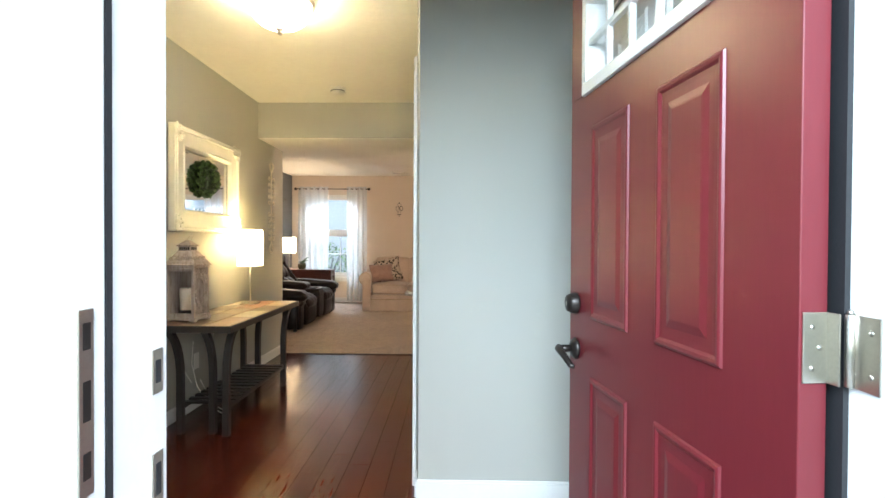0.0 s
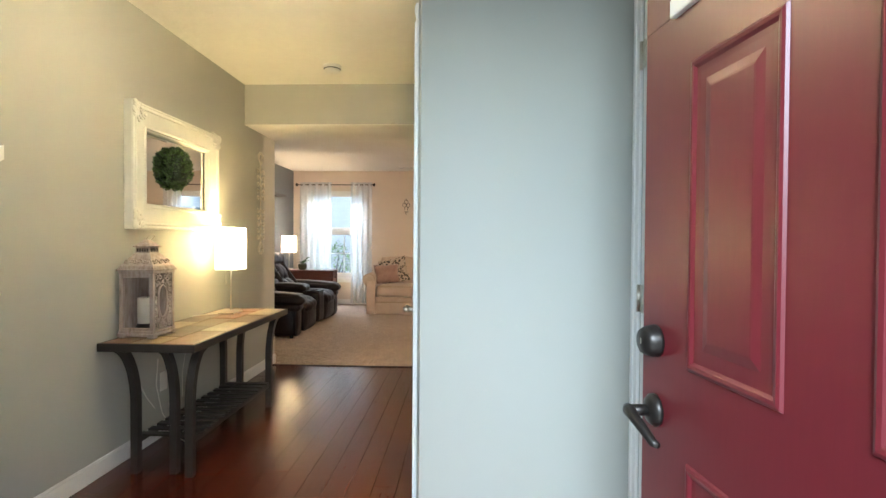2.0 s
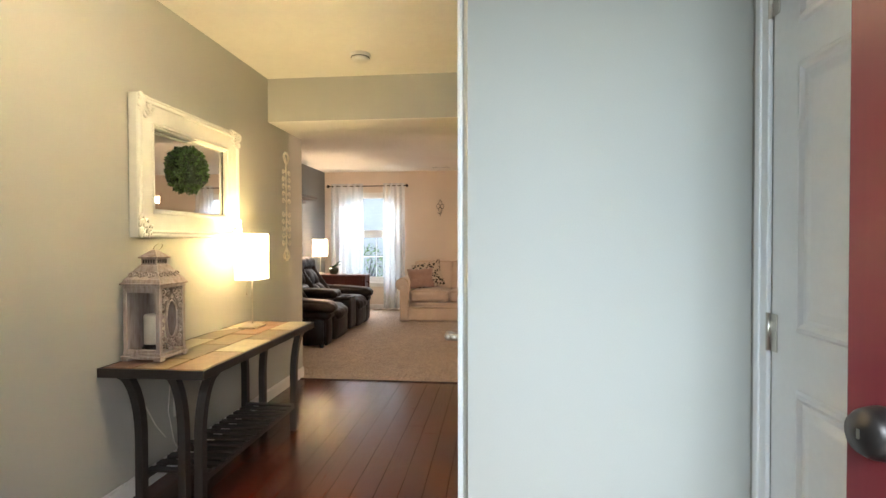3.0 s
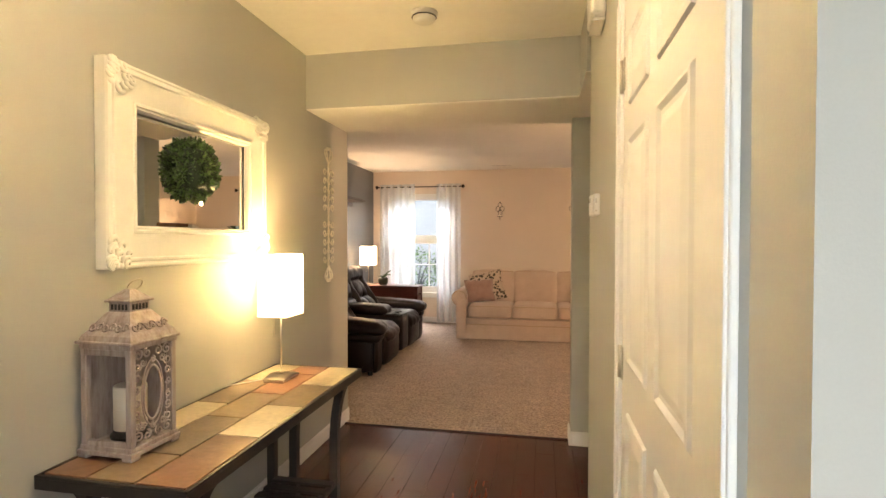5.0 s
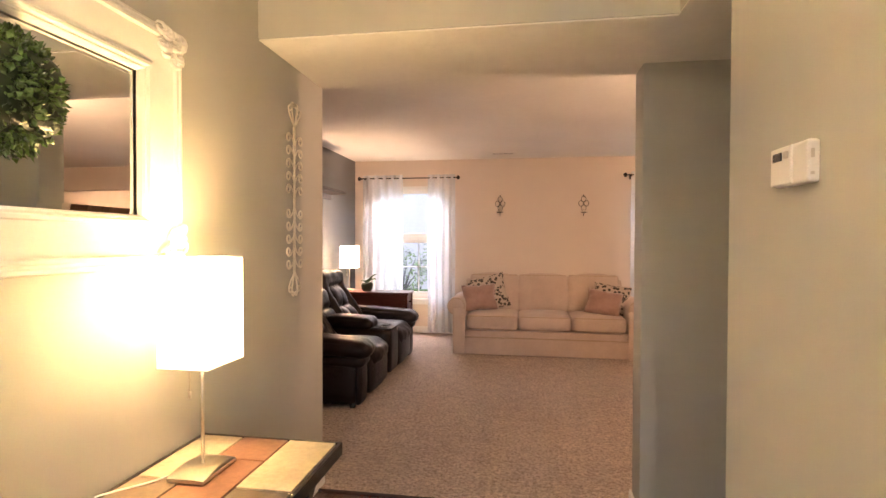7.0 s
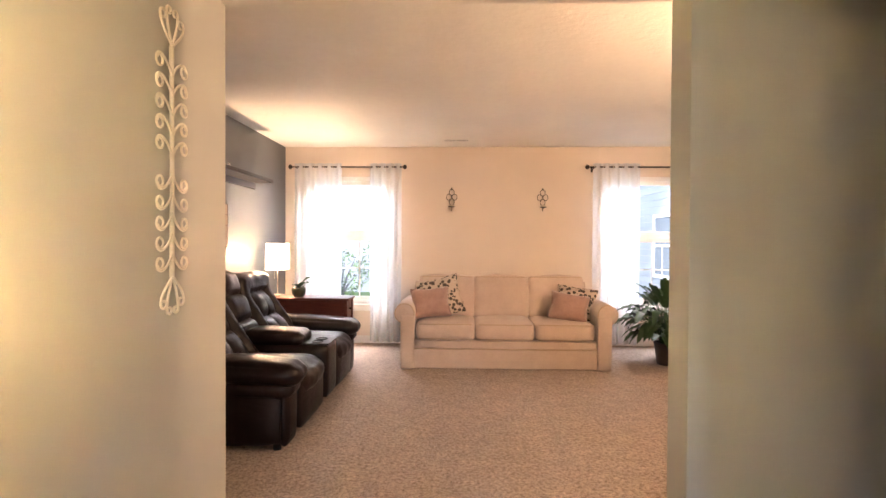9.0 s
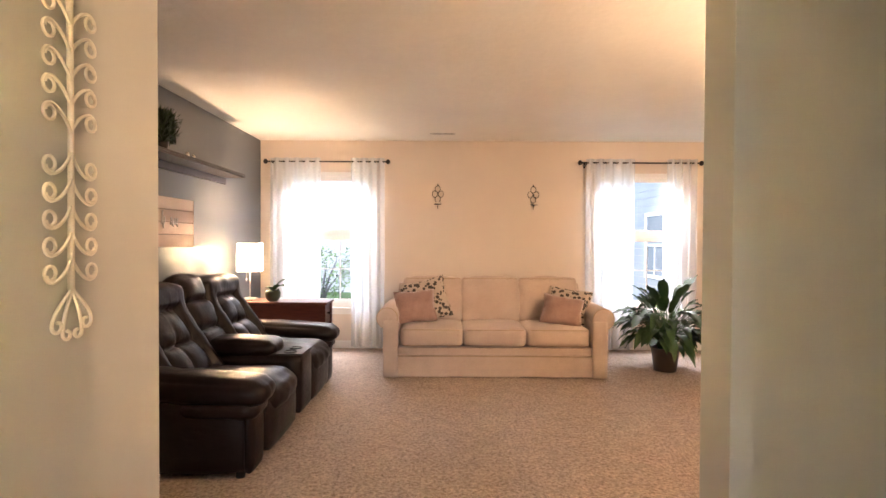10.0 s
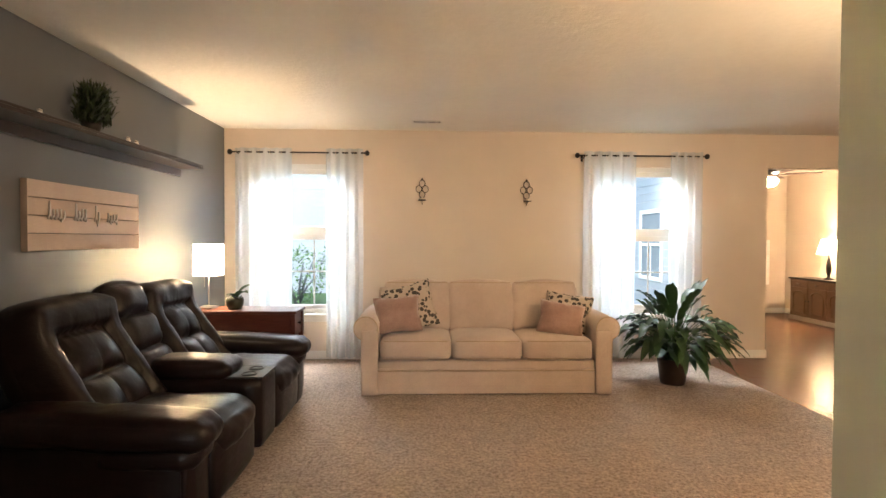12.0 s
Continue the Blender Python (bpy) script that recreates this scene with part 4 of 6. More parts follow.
def bent_leg(x, y, bx, by, w=0.040):
    """A flat bar leg that sweeps out to the table's edge at the top."""
    q = Mesh()
    n = 14
    pts = [(x, y, 0.0), (x, y, 0.36)]
    for i in range(1, n + 1):
        a = i / n * math.pi / 2
        pts.append((x + bx * (1 - math.cos(a)), y + by * (1 - math.cos(a)), 0.36 + 0.283 * math.sin(a)))
    v, f = [], []
    side = Vector((by, -bx, 0)).normalized() * w / 2 if (bx or by) else Vector((w / 2, 0, 0))
    for i, p in enumerate(pts):
        p = Vector(p)
        a, b = Vector(pts[max(0, i - 1)]), Vector(pts[min(len(pts) - 1, i + 1)])
        d = (b - a).normalized()
        o = d.cross(side).normalized() * 0.018
        v += [p + side + o, p - side + o, p - side - o, p + side - o]
    for i in range(len(pts) - 1):
        for k in range(4):
            f.append((4 * i + k, 4 * i + (k + 1) % 4, 4 * i + 4 + (k + 1) % 4, 4 * i + 4 + k))
    f += [(3, 2, 1, 0), tuple(4 * (len(pts) - 1) + k for k in range(4))]
    return q.add(v, f)


for x, y, bx, by in ((-1.085, 3.36, -0.10, -0.0), (-0.885, 3.37, -0.07, 0.0), (-0.785, 3.335, 0.0, 0.13), (-1.13, 4.42, 0.0, -0.10), (-1.01, 4.42, 0.0, 0.13), (-0.800, 4.43, 0.0, 0.17)):
    part("leg", bent_leg(x - ox, y - oy, bx, by), M_LEG, ctb)
part("lower_rail", Mesh().box(-1.10 - ox, 3.36 - oy, 0.150, -1.075 - ox, 4.43 - oy, 0.175, 0.003), M_LEG, ctb)
part("lower_rail", Mesh().box(-0.815 - ox, 3.36 - oy, 0.150, -0.79 - ox, 4.43 - oy, 0.175, 0.003), M_LEG, ctb)
for k in range(13):
    y = 3.40 + 0.08 * k - oy
    part("shelf_slat", Mesh().box(-1.10 - ox, y, 0.175, -0.79 - ox, y + 0.045, 0.186, 0.002), M_LEG, ctb)

# ---- lantern ----
def whitewash():
    m, t, p = nodes_of("whitewashed_carved_wood")
    n1, n2 = noise_node(t, 55, 5, (1, 1, 0.18), 0.65), noise_node(t, 160, 3)
    c = ramp_node(t, n1.outputs["Fac"], [(0.26, (0.20, 0.145, 0.125)), (0.42, (0.345, 0.275, 0.245)), (0.66, (0.46, 0.395, 0.36))])
    link(t, c.outputs["Color"], p.inputs["Base Color"])
    p.inputs["Roughness"].default_value = 0.75
    bump_node(t, p, n2.outputs["Fac"], 0.12, 0.002)
    return m


M_WASH = whitewash()
la = thing("candle_lantern", (-1.115, 3.505, TZ + 0.003), "whitewashed carved wooden candle lantern on the console table", "lantern", turn=-2)
la.scale = (1.0, 1.0, 0.99)
R = 0.094
part("base", Mesh().box(-R - 0.009, -R - 0.009, 0.012, R + 0.009, R + 0.009, 0.026, 0.003).box(-R - 0.003, -R - 0.003, 0.026, R + 0.003, R + 0.003, 0.040, 0.003), M_WASH, la)
for sx in (-1, 1):
    for sy in (-1, 1):
        part("foot", Mesh().box(sx * (R - 0.03), sy * (R - 0.03), 0, sx * (R + 0.007), sy * (R + 0.007), 0.013, 0.004), M_WASH, la)
        part("post", Mesh().box(sx * (R - 0.020), sy * (R - 0.020), 0.04, sx * R, sy * R, 0.345, 0.002), M_WASH, la)
part("eave", Mesh().box(-R - 0.003, -R - 0.003, 0.345, R + 0.003, R + 0.003, 0.360, 0.002).box(-R - 0.011, -R - 0.011, 0.360, R + 0.011, R + 0.011, 0.370, 0.003), M_WASH, la)
rf = Mesh()
prof = [(R + 0.004, 0.370), (R - 0.002, 0.386), (R - 0.018, 0.404), (0.062, 0.428), (0.050, 0.446), (0.042, 0.456)]
for r, z in prof:
    rf.v += [(-r, -r, z), (r, -r, z), (r, r, z), (-r, r, z)]
for i in range(len(prof) - 1):
    for k in range(4):
        rf.f.append([4 * i + k, 4 * i + (k + 1) % 4, 4 * i + 4 + (k + 1) % 4, 4 * i + 4 + k])
        rf.smooth.append(False)
rf.f.append([20, 21, 22, 23])
rf.smooth.append(False)
part("roof", rf, M_WASH, la)
part("cupola", Mesh().box(-0.040, -0.040, 0.455, 0.040, 0.040, 0.486, 0.002).box(-0.050, -0.050, 0.486, 0.050, 0.050, 0.495, 0.003), M_WASH, la)
cap = Mesh()
cap.add([(-0.044, -0.044, 0.495), (0.044, -0.044, 0.495), (0.044, 0.044, 0.495), (-0.044, 0.044, 0.495), (-0.010, -0.010, 0.526), (0.010, -0.010, 0.526), (0.010, 0.010, 0.526), (-0.010, 0.010, 0.526)], [(0, 1, 5, 4), (1, 2, 6, 5), (2, 3, 7, 6), (3, 0, 4, 7), (4, 5, 6, 7)])
part("cap", cap, M_WASH, la)
# carved scroll band round the roof
carving = None
for s in (-1, 1):
    for k in range(6):
        u0 = -0.060 + 0.024 * k
        for axis in (0, 1):
            pts = []
            for i in range(11):
                a = (1 if k % 2 else -1) * i * 0.62
                r = 0.0135 * (1 - 0.07 * i)
                h = r * math.sin(a)
                d = s * (0.0785 - 0.60 * h)
                u = u0 * (1 - 2.2 * h) + r * math.cos(a)
                pts.append((u, d, 0.411 + h) if axis else (d, u, 0.411 + h))
            if carving is None:
                carving = part("roof_carving", Mesh().tube(pts, 0.0032, 5), M_WASH, la, "carved scroll band round the lantern roof")
            else:
                part("carved_scroll", Mesh().tube(pts, 0.0032, 5), M_WASH, carving)
cu = Mesh()
for k in range(5):
    for s in (-1, 1):
        cu.box(-0.031 + 0.0135 * k, s * 0.0395, 0.462, -0.023 + 0.0135 * k, s * 0.0412, 0.480).box(s * 0.0395, -0.031 + 0.0135 * k, 0.462, s * 0.0412, -0.023 + 0.0135 * k, 0.480)
part("cupola_fret", cu, M_LEG, la)
part("ring_handle", Mesh().tube([(0.008 + 0.014 * math.sin(t), 0.014 + 0.027 * math.cos(t), 0.538 + 0.020 * math.sin(t)) for t in [2 * math.pi * k / 20 for k in range(20)]], 0.0022, 8, True), M_NICKEL, la)
part("hook", Mesh().tube([(0, 0, 0.515), (0, 0, 0.524)], 0.006, 8), M_WASH, la)
# carved fret panels on three sides, glass behind; the near side is open glass
random.seed(3)


def fret(side):
    q = Mesh()
    at2 = {"x": lambda u, z: (R - 0.008, u, z), "X": lambda u, z: (-R + 0.008, u, z), "Y": lambda u, z: (u, R - 0.008, z)}[side]
    iw = R - 0.020
    zc, eu, ez = 0.192, 0.036, 0.088
    for g, r in ((1.0, 0.0042), (1.22, 0.0026)):
        q.tube([at2(eu * g * math.cos(a), zc + ez * g * math.sin(a)) for a in [2 * math.pi * k / 32 for k in range(32)]], r, 6, True)

    def scroll(u0, z0, r0, start, turn, n=16):
        pts = []
        for i in range(n):
            t = i / (n - 1)
            a = start + turn * t * 8.2
            r = r0 * (1 - 0.78 * t)
            pts.append(at2(max(-iw, min(iw, u0 + r * math.cos(a))), max(0.042, min(0.343, z0 + r * math.sin(a)))))
        q.tube(pts, 0.0034, 6)

    for su in (-1, 1):
        for z0, r0, ph in ((0.062, 0.019, 0.5), (0.098, 0.016, 2.2), (0.135, 0.015, 4.0), (0.170, 0.0125, 1.2), (0.214, 0.0125, 3.4), (0.249, 0.015, 5.2), (0.286, 0.016, 2.8), (0.322, 0.019, 0.9)):
            scroll(su * (iw - r0 + 0.003), z0, r0, ph if su > 0 else math.pi - ph, su)
        for z0, zs in ((0.060, 1), (0.325, -1)):
            scroll(su * 0.022, z0, 0.017, 1.6, su * zs)
            scroll(su * 0.040, z0 + zs * 0.030, 0.013, 0.4, -su * zs)
    for zs, z0 in ((1, 0.084), (-1, 0.300)):
        scroll(0.0, z0, 0.011, 1.5, zs)
    return q


for s in "x":
    part("fret_panel", fret(s), M_WASH, la, "carved whitewashed scrollwork panel")
part("side_panel", Mesh().box(-R + 0.004, -R + 0.02, 0.04, -R + 0.010, R - 0.02, 0.345, 0.001), M_WASH, la)
part("side_panel", Mesh().box(-R + 0.02, R - 0.022, 0.04, R - 0.02, R - 0.016, 0.345, 0.001), M_WASH, la)
gl = part("glass_pane", Mesh().box(-R + 0.02, -R + 0.006, 0.04, R - 0.02, -R + 0.008, 0.345), M_GLASS, la)
gl.visible_shadow = False
part("top_rail", Mesh().box(-R + 0.02, -R, 0.325, R - 0.02, -R + 0.018, 0.345, 0.002), M_WASH, la)
part("bottom_rail", Mesh().box(-R + 0.02, -R, 0.04, R - 0.02, -R + 0.018, 0.055, 0.002), M_WASH, la)
M_WAX = surface("ivory_wax", (0.80, 0.74, 0.62), 0.55, bump=0.02, vary=0.02)
cd = thing("pillar_candle", (-1.115, 3.505, TZ + 0.043), "ivory pillar candle standing inside the lantern", "candle")
part("candle_plate", Mesh().lathe([(0.056, 0.0), (0.058, 0.012), (0.050, 0.022), (0.048, 0.03)], 24), M_LEG, cd)
part("wax", Mesh().lathe([(0.048, 0.03), (0.049, 0.165), (0.045, 0.170), (0.026, 0.162), (0.004, 0.160)], 28), M_WAX, cd)
part("wick", Mesh().tube([(0, 0, 0.158), (0.002, 0, 0.176)], 0.0012, 6), M_BLACK, cd)
jar = thing("tealight_jar", (-1.19, 3.70, TZ + 0.003), "small ivory tealight cup beside the lantern", "candle holder")
part("cup", Mesh().lathe([(0.022, 0), (0.030, 0.02), (0.033, 0.055), (0.036, 0.062), (0.032, 0.064), (0.028, 0.05), (0.004, 0.045)], 24), M_WAX, jar)
part("rim", Mesh().tube([(0.034 * math.cos(t), 0.034 * math.sin(t), 0.063) for t in [2 * math.pi * k / 24 for k in range(24)]], 0.003, 6, True), M_WASH, jar)


# ---- square-shade lamps ----
def stick_lamp(where, hx, hy, z0, z1, label, cord):
    lp = thing("table_lamp", where, label, "table lamp", group="square shade lamps")
    b = Mesh()
    n = 10
    v, f = [], []
    for j in range(n + 1):
        for i in range(n + 1):
            u, w2 = -1 + 2 * i / n, -1 + 2 * j / n
            v.append((0.055 * u, 0.08 * w2, 0.024 - 0.010 * abs(w2) ** 2.2 - 0.002 * u * u))
    for j in range(n):
        for i in range(n):
            k = j * (n + 1) + i
            f.append((k, k + 1, k + n + 2, k + n + 1))
    b.add(v, f, True)
    b.box(-0.055, -0.08, 0.001, 0.055, 0.08, 0.012, 0.002)
    part("base", b, M_NICKEL, lp, "brushed nickel curved base")
    part("stem", Mesh().tube([(0, 0, 0.02), (0, 0, z0 + 0.07)], 0.005, 10), M_NICKEL, lp)
    part("socket", Mesh().tube([(0, 0, z0 + 0.02), (0, 0, z0 + 0.075)], 0.014, 12), M_NICKEL, lp)
    part("pull_chain", Mesh().tube([(-0.03, -0.012, z0 + 0.03), (-0.031, -0.012, z0 - 0.08)], 0.0015, 6).tube([(-0.031, -0.012, z0 - 0.08), (-0.031, -0.012, z0 - 0.10)], 0.004, 8), M_NICKEL, lp)
    s = Mesh()
    v = [(sx * hx * k, sy * hy * k, z) for z, k in ((z0, 1.0), (z1, 0.98)) for sx, sy in ((-1, -1), (1, -1), (1, 1), (-1, 1))]
    s.add(v, [(0, 1, 5, 4), (1, 2, 6, 5), (2, 3, 7, 6), (3, 0, 4, 7)])
    part("shade", s, M_SHADE, lp, "glowing white square fabric shade")
    for z, k in ((z0, 1.0), (z1, 0.98)):
        rim = Mesh()
        for a, b2 in (((-1, -1), (1, -1)), ((1, -1), (1, 1)), ((1, 1), (-1, 1)), ((-1, 1), (-1, -1))):
            rim.tube([(a[0] * hx * k, a[1] * hy * k, z), (b2[0] * hx * k, b2[1] * hy * k, z)], 0.002, 6)
        part("shade_wire", rim, M_NICKEL, lp)
    part("cord", Mesh().tube(cord, 0.0025, 6), M_PLASTIC, lp, "white lamp cord")
    return lp


stick_lamp((-1.055, 4.375, TZ + 0.003), 0.075, 0.088, 0.312, 0.612, "glowing square shade lamp with nickel stem on the console table",
           [(-0.05, -0.02, 0.004), (-0.10, -0.10, 0.005), (-0.15, -0.15, 0.004), (-0.178, -0.18, 0.003), (-0.189, -0.2, -0.05), (-0.187, -0.3, -0.35), (-0.17, -0.33, -0.5)])
cb = thing("power_cord", (XL + 0.02, 3.75, 0), "white power cord trailing below the console table", "power cord")
part("cable", Mesh().tube([(0.0, -0.28, 0.60), (0.02, -0.25, 0.52), (0.03, -0.20, 0.42), (0.05, -0.16, 0.32), (0.06, -0.10, 0.24)], 0.003, 6).tube([(0.02, 0.0, 0.50), (0.02, -0.02, 0.35), (0.08, -0.06, 0.20), (0.2, -0.10, 0.07), (0.26, -0.05, 0.008), (0.22, 0.04, 0.006), (0.12, 0.10, 0.02), (0.01, 0.12, 0.20)], 0.003, 6), M_PLASTIC, cb)
ol = part("outlet_plate", Mesh().box(-0.019, 0.08, 0.28, -0.013, 0.15, 0.395, 0.003), M_PLASTIC, cb)

# ---- sofa ----
def fabric(name, a, b, fine=220, sheen=0.3):
    m, t, p = nodes_of(name)
    n1, n2 = noise_node(t, 5, 4), noise_node(t, fine, 3)
    c = ramp_node(t, n1.outputs["Fac"], [(0.3, a), (0.7, b)])
    k = ramp_node(t, n2.outputs["Fac"], [(0.3, (0.84,) * 3), (0.7, (1.05,) * 3)])
    link(t, mixed(t, 1.0, c.outputs["Color"], k.outputs["Color"], "MULTIPLY"), p.inputs["Base Color"])
    p.inputs["Roughness"].default_value, p.inputs["Sheen Weight"].default_value = 0.9, sheen
    p.inputs["Specular IOR Level"].default_value = 0.15
    bump_node(t, p, n2.outputs["Fac"], 0.3, 0.003)
    return m


M_SOFA = fabric("beige_sofa_fabric", (0.53, 0.42, 0.35), (0.61, 0.495, 0.42))
M_PIPING = fabric("beige_piping", (0.42, 0.32, 0.23), (0.48, 0.38, 0.28))
M_ROSE = fabric("dusty_rose_velvet", (0.30, 0.185, 0.155), (0.42, 0.275, 0.235), 120, 0.6)


def spotted():
    m, t, p = nodes_of("black_and_white_leaf_print")
    co = t.nodes.new("ShaderNodeTexCoord")
    vo = t.nodes.new("ShaderNodeTexVoronoi")
    vo.inputs["Scale"].default_value = 24
    link(t, co.outputs["Object"], vo.inputs["Vector"])
    n = noise_node(t, 40, 3)
    s = t.nodes.new("ShaderNodeMath")
    s.operation = "MULTIPLY_ADD"
    s.inputs[1].default_value = 0.35
    link(t, n.outputs["Fac"], s.inputs[0])
    link(t, vo.outputs["Distance"], s.inputs[2])
    c = ramp_node(t, s.outputs[0], [(0.58, (0.065, 0.055, 0.048)), (0.66, (0.50, 0.42, 0.345))])
    link(t, c.outputs["Color"], p.inputs["Base Color"])
    p.inputs["Roughness"].default_value = 0.9
    return m


M_PRINT = spotted()
so = thing("sofa", (0.11, 9.05, 0), "beige fabric three-seat sofa with rolled arms and skirt", "sofa")
part("base", Mesh().soft(0, 0.43, 0.115, 2.14, 0.84, 0.23, 0.012, 6).soft(0, 0.43, 0.25, 1.88, 0.84, 0.09, 0.02, 6), M_SOFA, so)
part("skirt", Mesh().box(-1.07, -0.006, 0.012, 1.07, 0.004, 0.205, 0.003).box(-1.074, -0.006, 0.012, -1.066, 0.84, 0.205, 0.003).box(1.066, -0.006, 0.012, 1.074, 0.84, 0.205, 0.003), M_SOFA, so)
part("skirt_piping", Mesh().tube([(-1.07, -0.008, 0.208), (1.07, -0.008, 0.208)], 0.006, 6), M_PIPING, so)
part("back_frame", Mesh().soft(0, 0.80, 0.46, 2.0, 0.14, 0.80, 0.04, 8), M_SOFA, so)
for i in range(3):
    x = -0.612 + 0.612 * i
    st = part("seat_cushion", Mesh().soft(x, 0.33, 0.385, 0.605, 0.68, 0.185, 0.045, 10, 0.018, rough=0.002, seed=i), M_SOFA, so)
    e = Mesh()
    for z in (0.310, 0.460):
        e.tube([(x - 0.27, -0.008, z), (x + 0.27, -0.008, z)], 0.005, 6)
    part("piping", e, M_PIPING, st)
    m = Matrix.Translation((x, 0.62, 0.675)) @ Matrix.Rotation(radians(-12), 4, "X")
    bc = part("back_cushion", Mesh().soft(0, 0, 0, 0.611, 0.19, 0.475, 0.030, 16, 0.030, m, 0.009, i + 5), M_SOFA, so)
    part("piping", Mesh().tube([m @ Vector((0.29 * k / 8, -0.094 - 0.004 * math.cos(0.2 * k), 0.222 + 0.003 * math.sin(3.1 * k + i))) for k in range(-8, 9)], 0.004, 6), M_PIPING, bc)
for s in (-1, 1):
    q = Mesh().soft(s * 1.0, 0.40, 0.31, 0.14, 0.80, 0.60, 0.03, 6)
    ar = part("arm", q, M_SOFA, so)
    part("arm_front", Mesh().soft(s * 1.003, -0.010, 0.275, 0.145, 0.03, 0.545, 0.013, 6), M_SOFA, ar)
    roll = Mesh()
    pts = [(s * 1.035, -0.012, 0.570), (s * 1.035, -0.008, 0.570), (s * 1.035, 0.40, 0.575), (s * 1.03, 0.80, 0.58)]
    roll.tube(pts, [0.092, 0.104, 0.106, 0.100], 24)
    part("arm_roll", roll, M_SOFA, ar)
    part("arm_piping", Mesh().tube([(s * 1.035 + 0.100 * math.cos(t), -0.012, 0.570 + 0.100 * math.sin(t)) for t in [2 * math.pi * k / 28 for k in range(28)]], 0.005, 6, True), M_PIPING, ar)


def pillow(where, rx, ry, rz, sx, sz, mat, label):
    pl = thing("throw_pillow", where, label, "pillow", group="throw pillows")
    m = pose(0, 0, 0, rx, ry, rz)
    q = Mesh()
    n = 14
    v, f = [], []
    for side in (-1, 1):
        for j in range(n + 1):
            for i in range(n + 1):
                u, w2 = -1 + 2 * i / n, -1 + 2 * j / n
                e = (1 - u * u) * (1 - w2 * w2)
                pin = 1 - 0.10 * (1 - abs(u)) * abs(w2) ** 3 - 0.10 * (1 - abs(w2)) * abs(u) ** 3
                th = 0.012 + 0.065 * e ** 0.45
                wr = 0.014 * noise.noise(Vector((u * 2.2 + where[0] * 3, w2 * 2.2, side + where[0]))) + 0.016 * noise.noise(Vector((u * 5 + w2 * 2, w2 * 4 + where[0], side)))
                v.append(m @ Vector((sx / 2 * u * pin, side * th * (1 if e > 0 else 0.2) + wr, sz / 2 * w2 * pin)))
    k0 = (n + 1) ** 2
    for s0, flip in ((0, False), (k0, True)):
        for j in range(n):
            for i in range(n):
                k = s0 + j * (n + 1) + i
                q4 = (k, k + 1, k + n + 2, k + n + 1)
                f.append(q4[::-1] if flip else q4)
    rim = [i for i in range(n + 1)] + [(j + 1) * (n + 1) - 1 for j in range(1, n + 1)] + [n * (n + 1) + i for i in range(n - 1, -1, -1)] + [j * (n + 1) for j in range(n - 1, 0, -1)]
    for a, b in zip(rim, rim[1:] + rim[:1]):
        f.append((a, b, b + k0, a + k0))
    q.add(v, f, True)
    part("cushion", q, mat, pl)
    part("seam", Mesh().tube([(v[a] + v[a + k0]) / 2 for a in rim], 0.004, 5, True), mat, pl)


pillow((-0.57, 9.46, 0.700), -20, -13, 8, 0.47, 0.44, M_PRINT, "black and cream leaf print pillow on the sofa")
pillow((-0.67, 9.29, 0.655), -24, -4, 10, 0.41, 0.33, M_ROSE, "dusty rose velvet pillow leaning on the sofa")
pillow((0.91, 9.44, 0.650), -22, 7, -16, 0.43, 0.36, M_PRINT, "black and cream leaf print pillow on the sofa")
pillow((0.80, 9.27, 0.620), -28, 9, -12, 0.40, 0.31, M_ROSE, "dusty rose velvet pillow leaning on the sofa")

# ---- reclining leather loveseat ----
def leather():
    m, t, p = nodes_of("dark_brown_leather")
    n1, n2, n3 = noise_node(t, 4, 4), noise_node(t, 160, 3), noise_node(t, 14, 5, (1, 1, 2.2), 0.65)
    c = ramp_node(t, n1.outputs["Fac"], [(0.3, (0.0060, 0.0030, 0.0030)), (0.7, (0.0130, 0.0068, 0.0066))])
    link(t, c.outputs["Color"], p.inputs["Base Color"])
    p.inputs["Specular IOR Level"].default_value = 0.22
    rr = t.nodes.new("ShaderNodeMapRange")
    rr.inputs["To Min"].default_value, rr.inputs["To Max"].default_value = 0.28, 0.45
    link(t, n3.outputs["Fac"], rr.inputs["Value"])
    link(t, rr.outputs["Result"], p.inputs["Roughness"])
    b1 = t.nodes.new("ShaderNodeBump")
    b1.inputs["Strength"].default_value, b1.inputs["Distance"].default_value = 0.30, 0.010
    link(t, n3.outputs["Fac"], b1.inputs["Height"])
    b2 = t.nodes.new("ShaderNodeBump")
    b2.inputs["Strength"].default_value, b2.inputs["Distance"].default_value = 0.08, 0.001
    link(t, n2.outputs["Fac"], b2.inputs["Height"])
    link(t, b1.outputs["Normal"], b2.inputs["Normal"])
    link(t, b2.outputs["Normal"], p.inputs["Normal"])
    return m


M_LEATHER = leather()
re_ = thing("reclining_loveseat", (-2.60, 6.90, 0), "dark brown leather reclining loveseat with centre console", "recliner sofa")
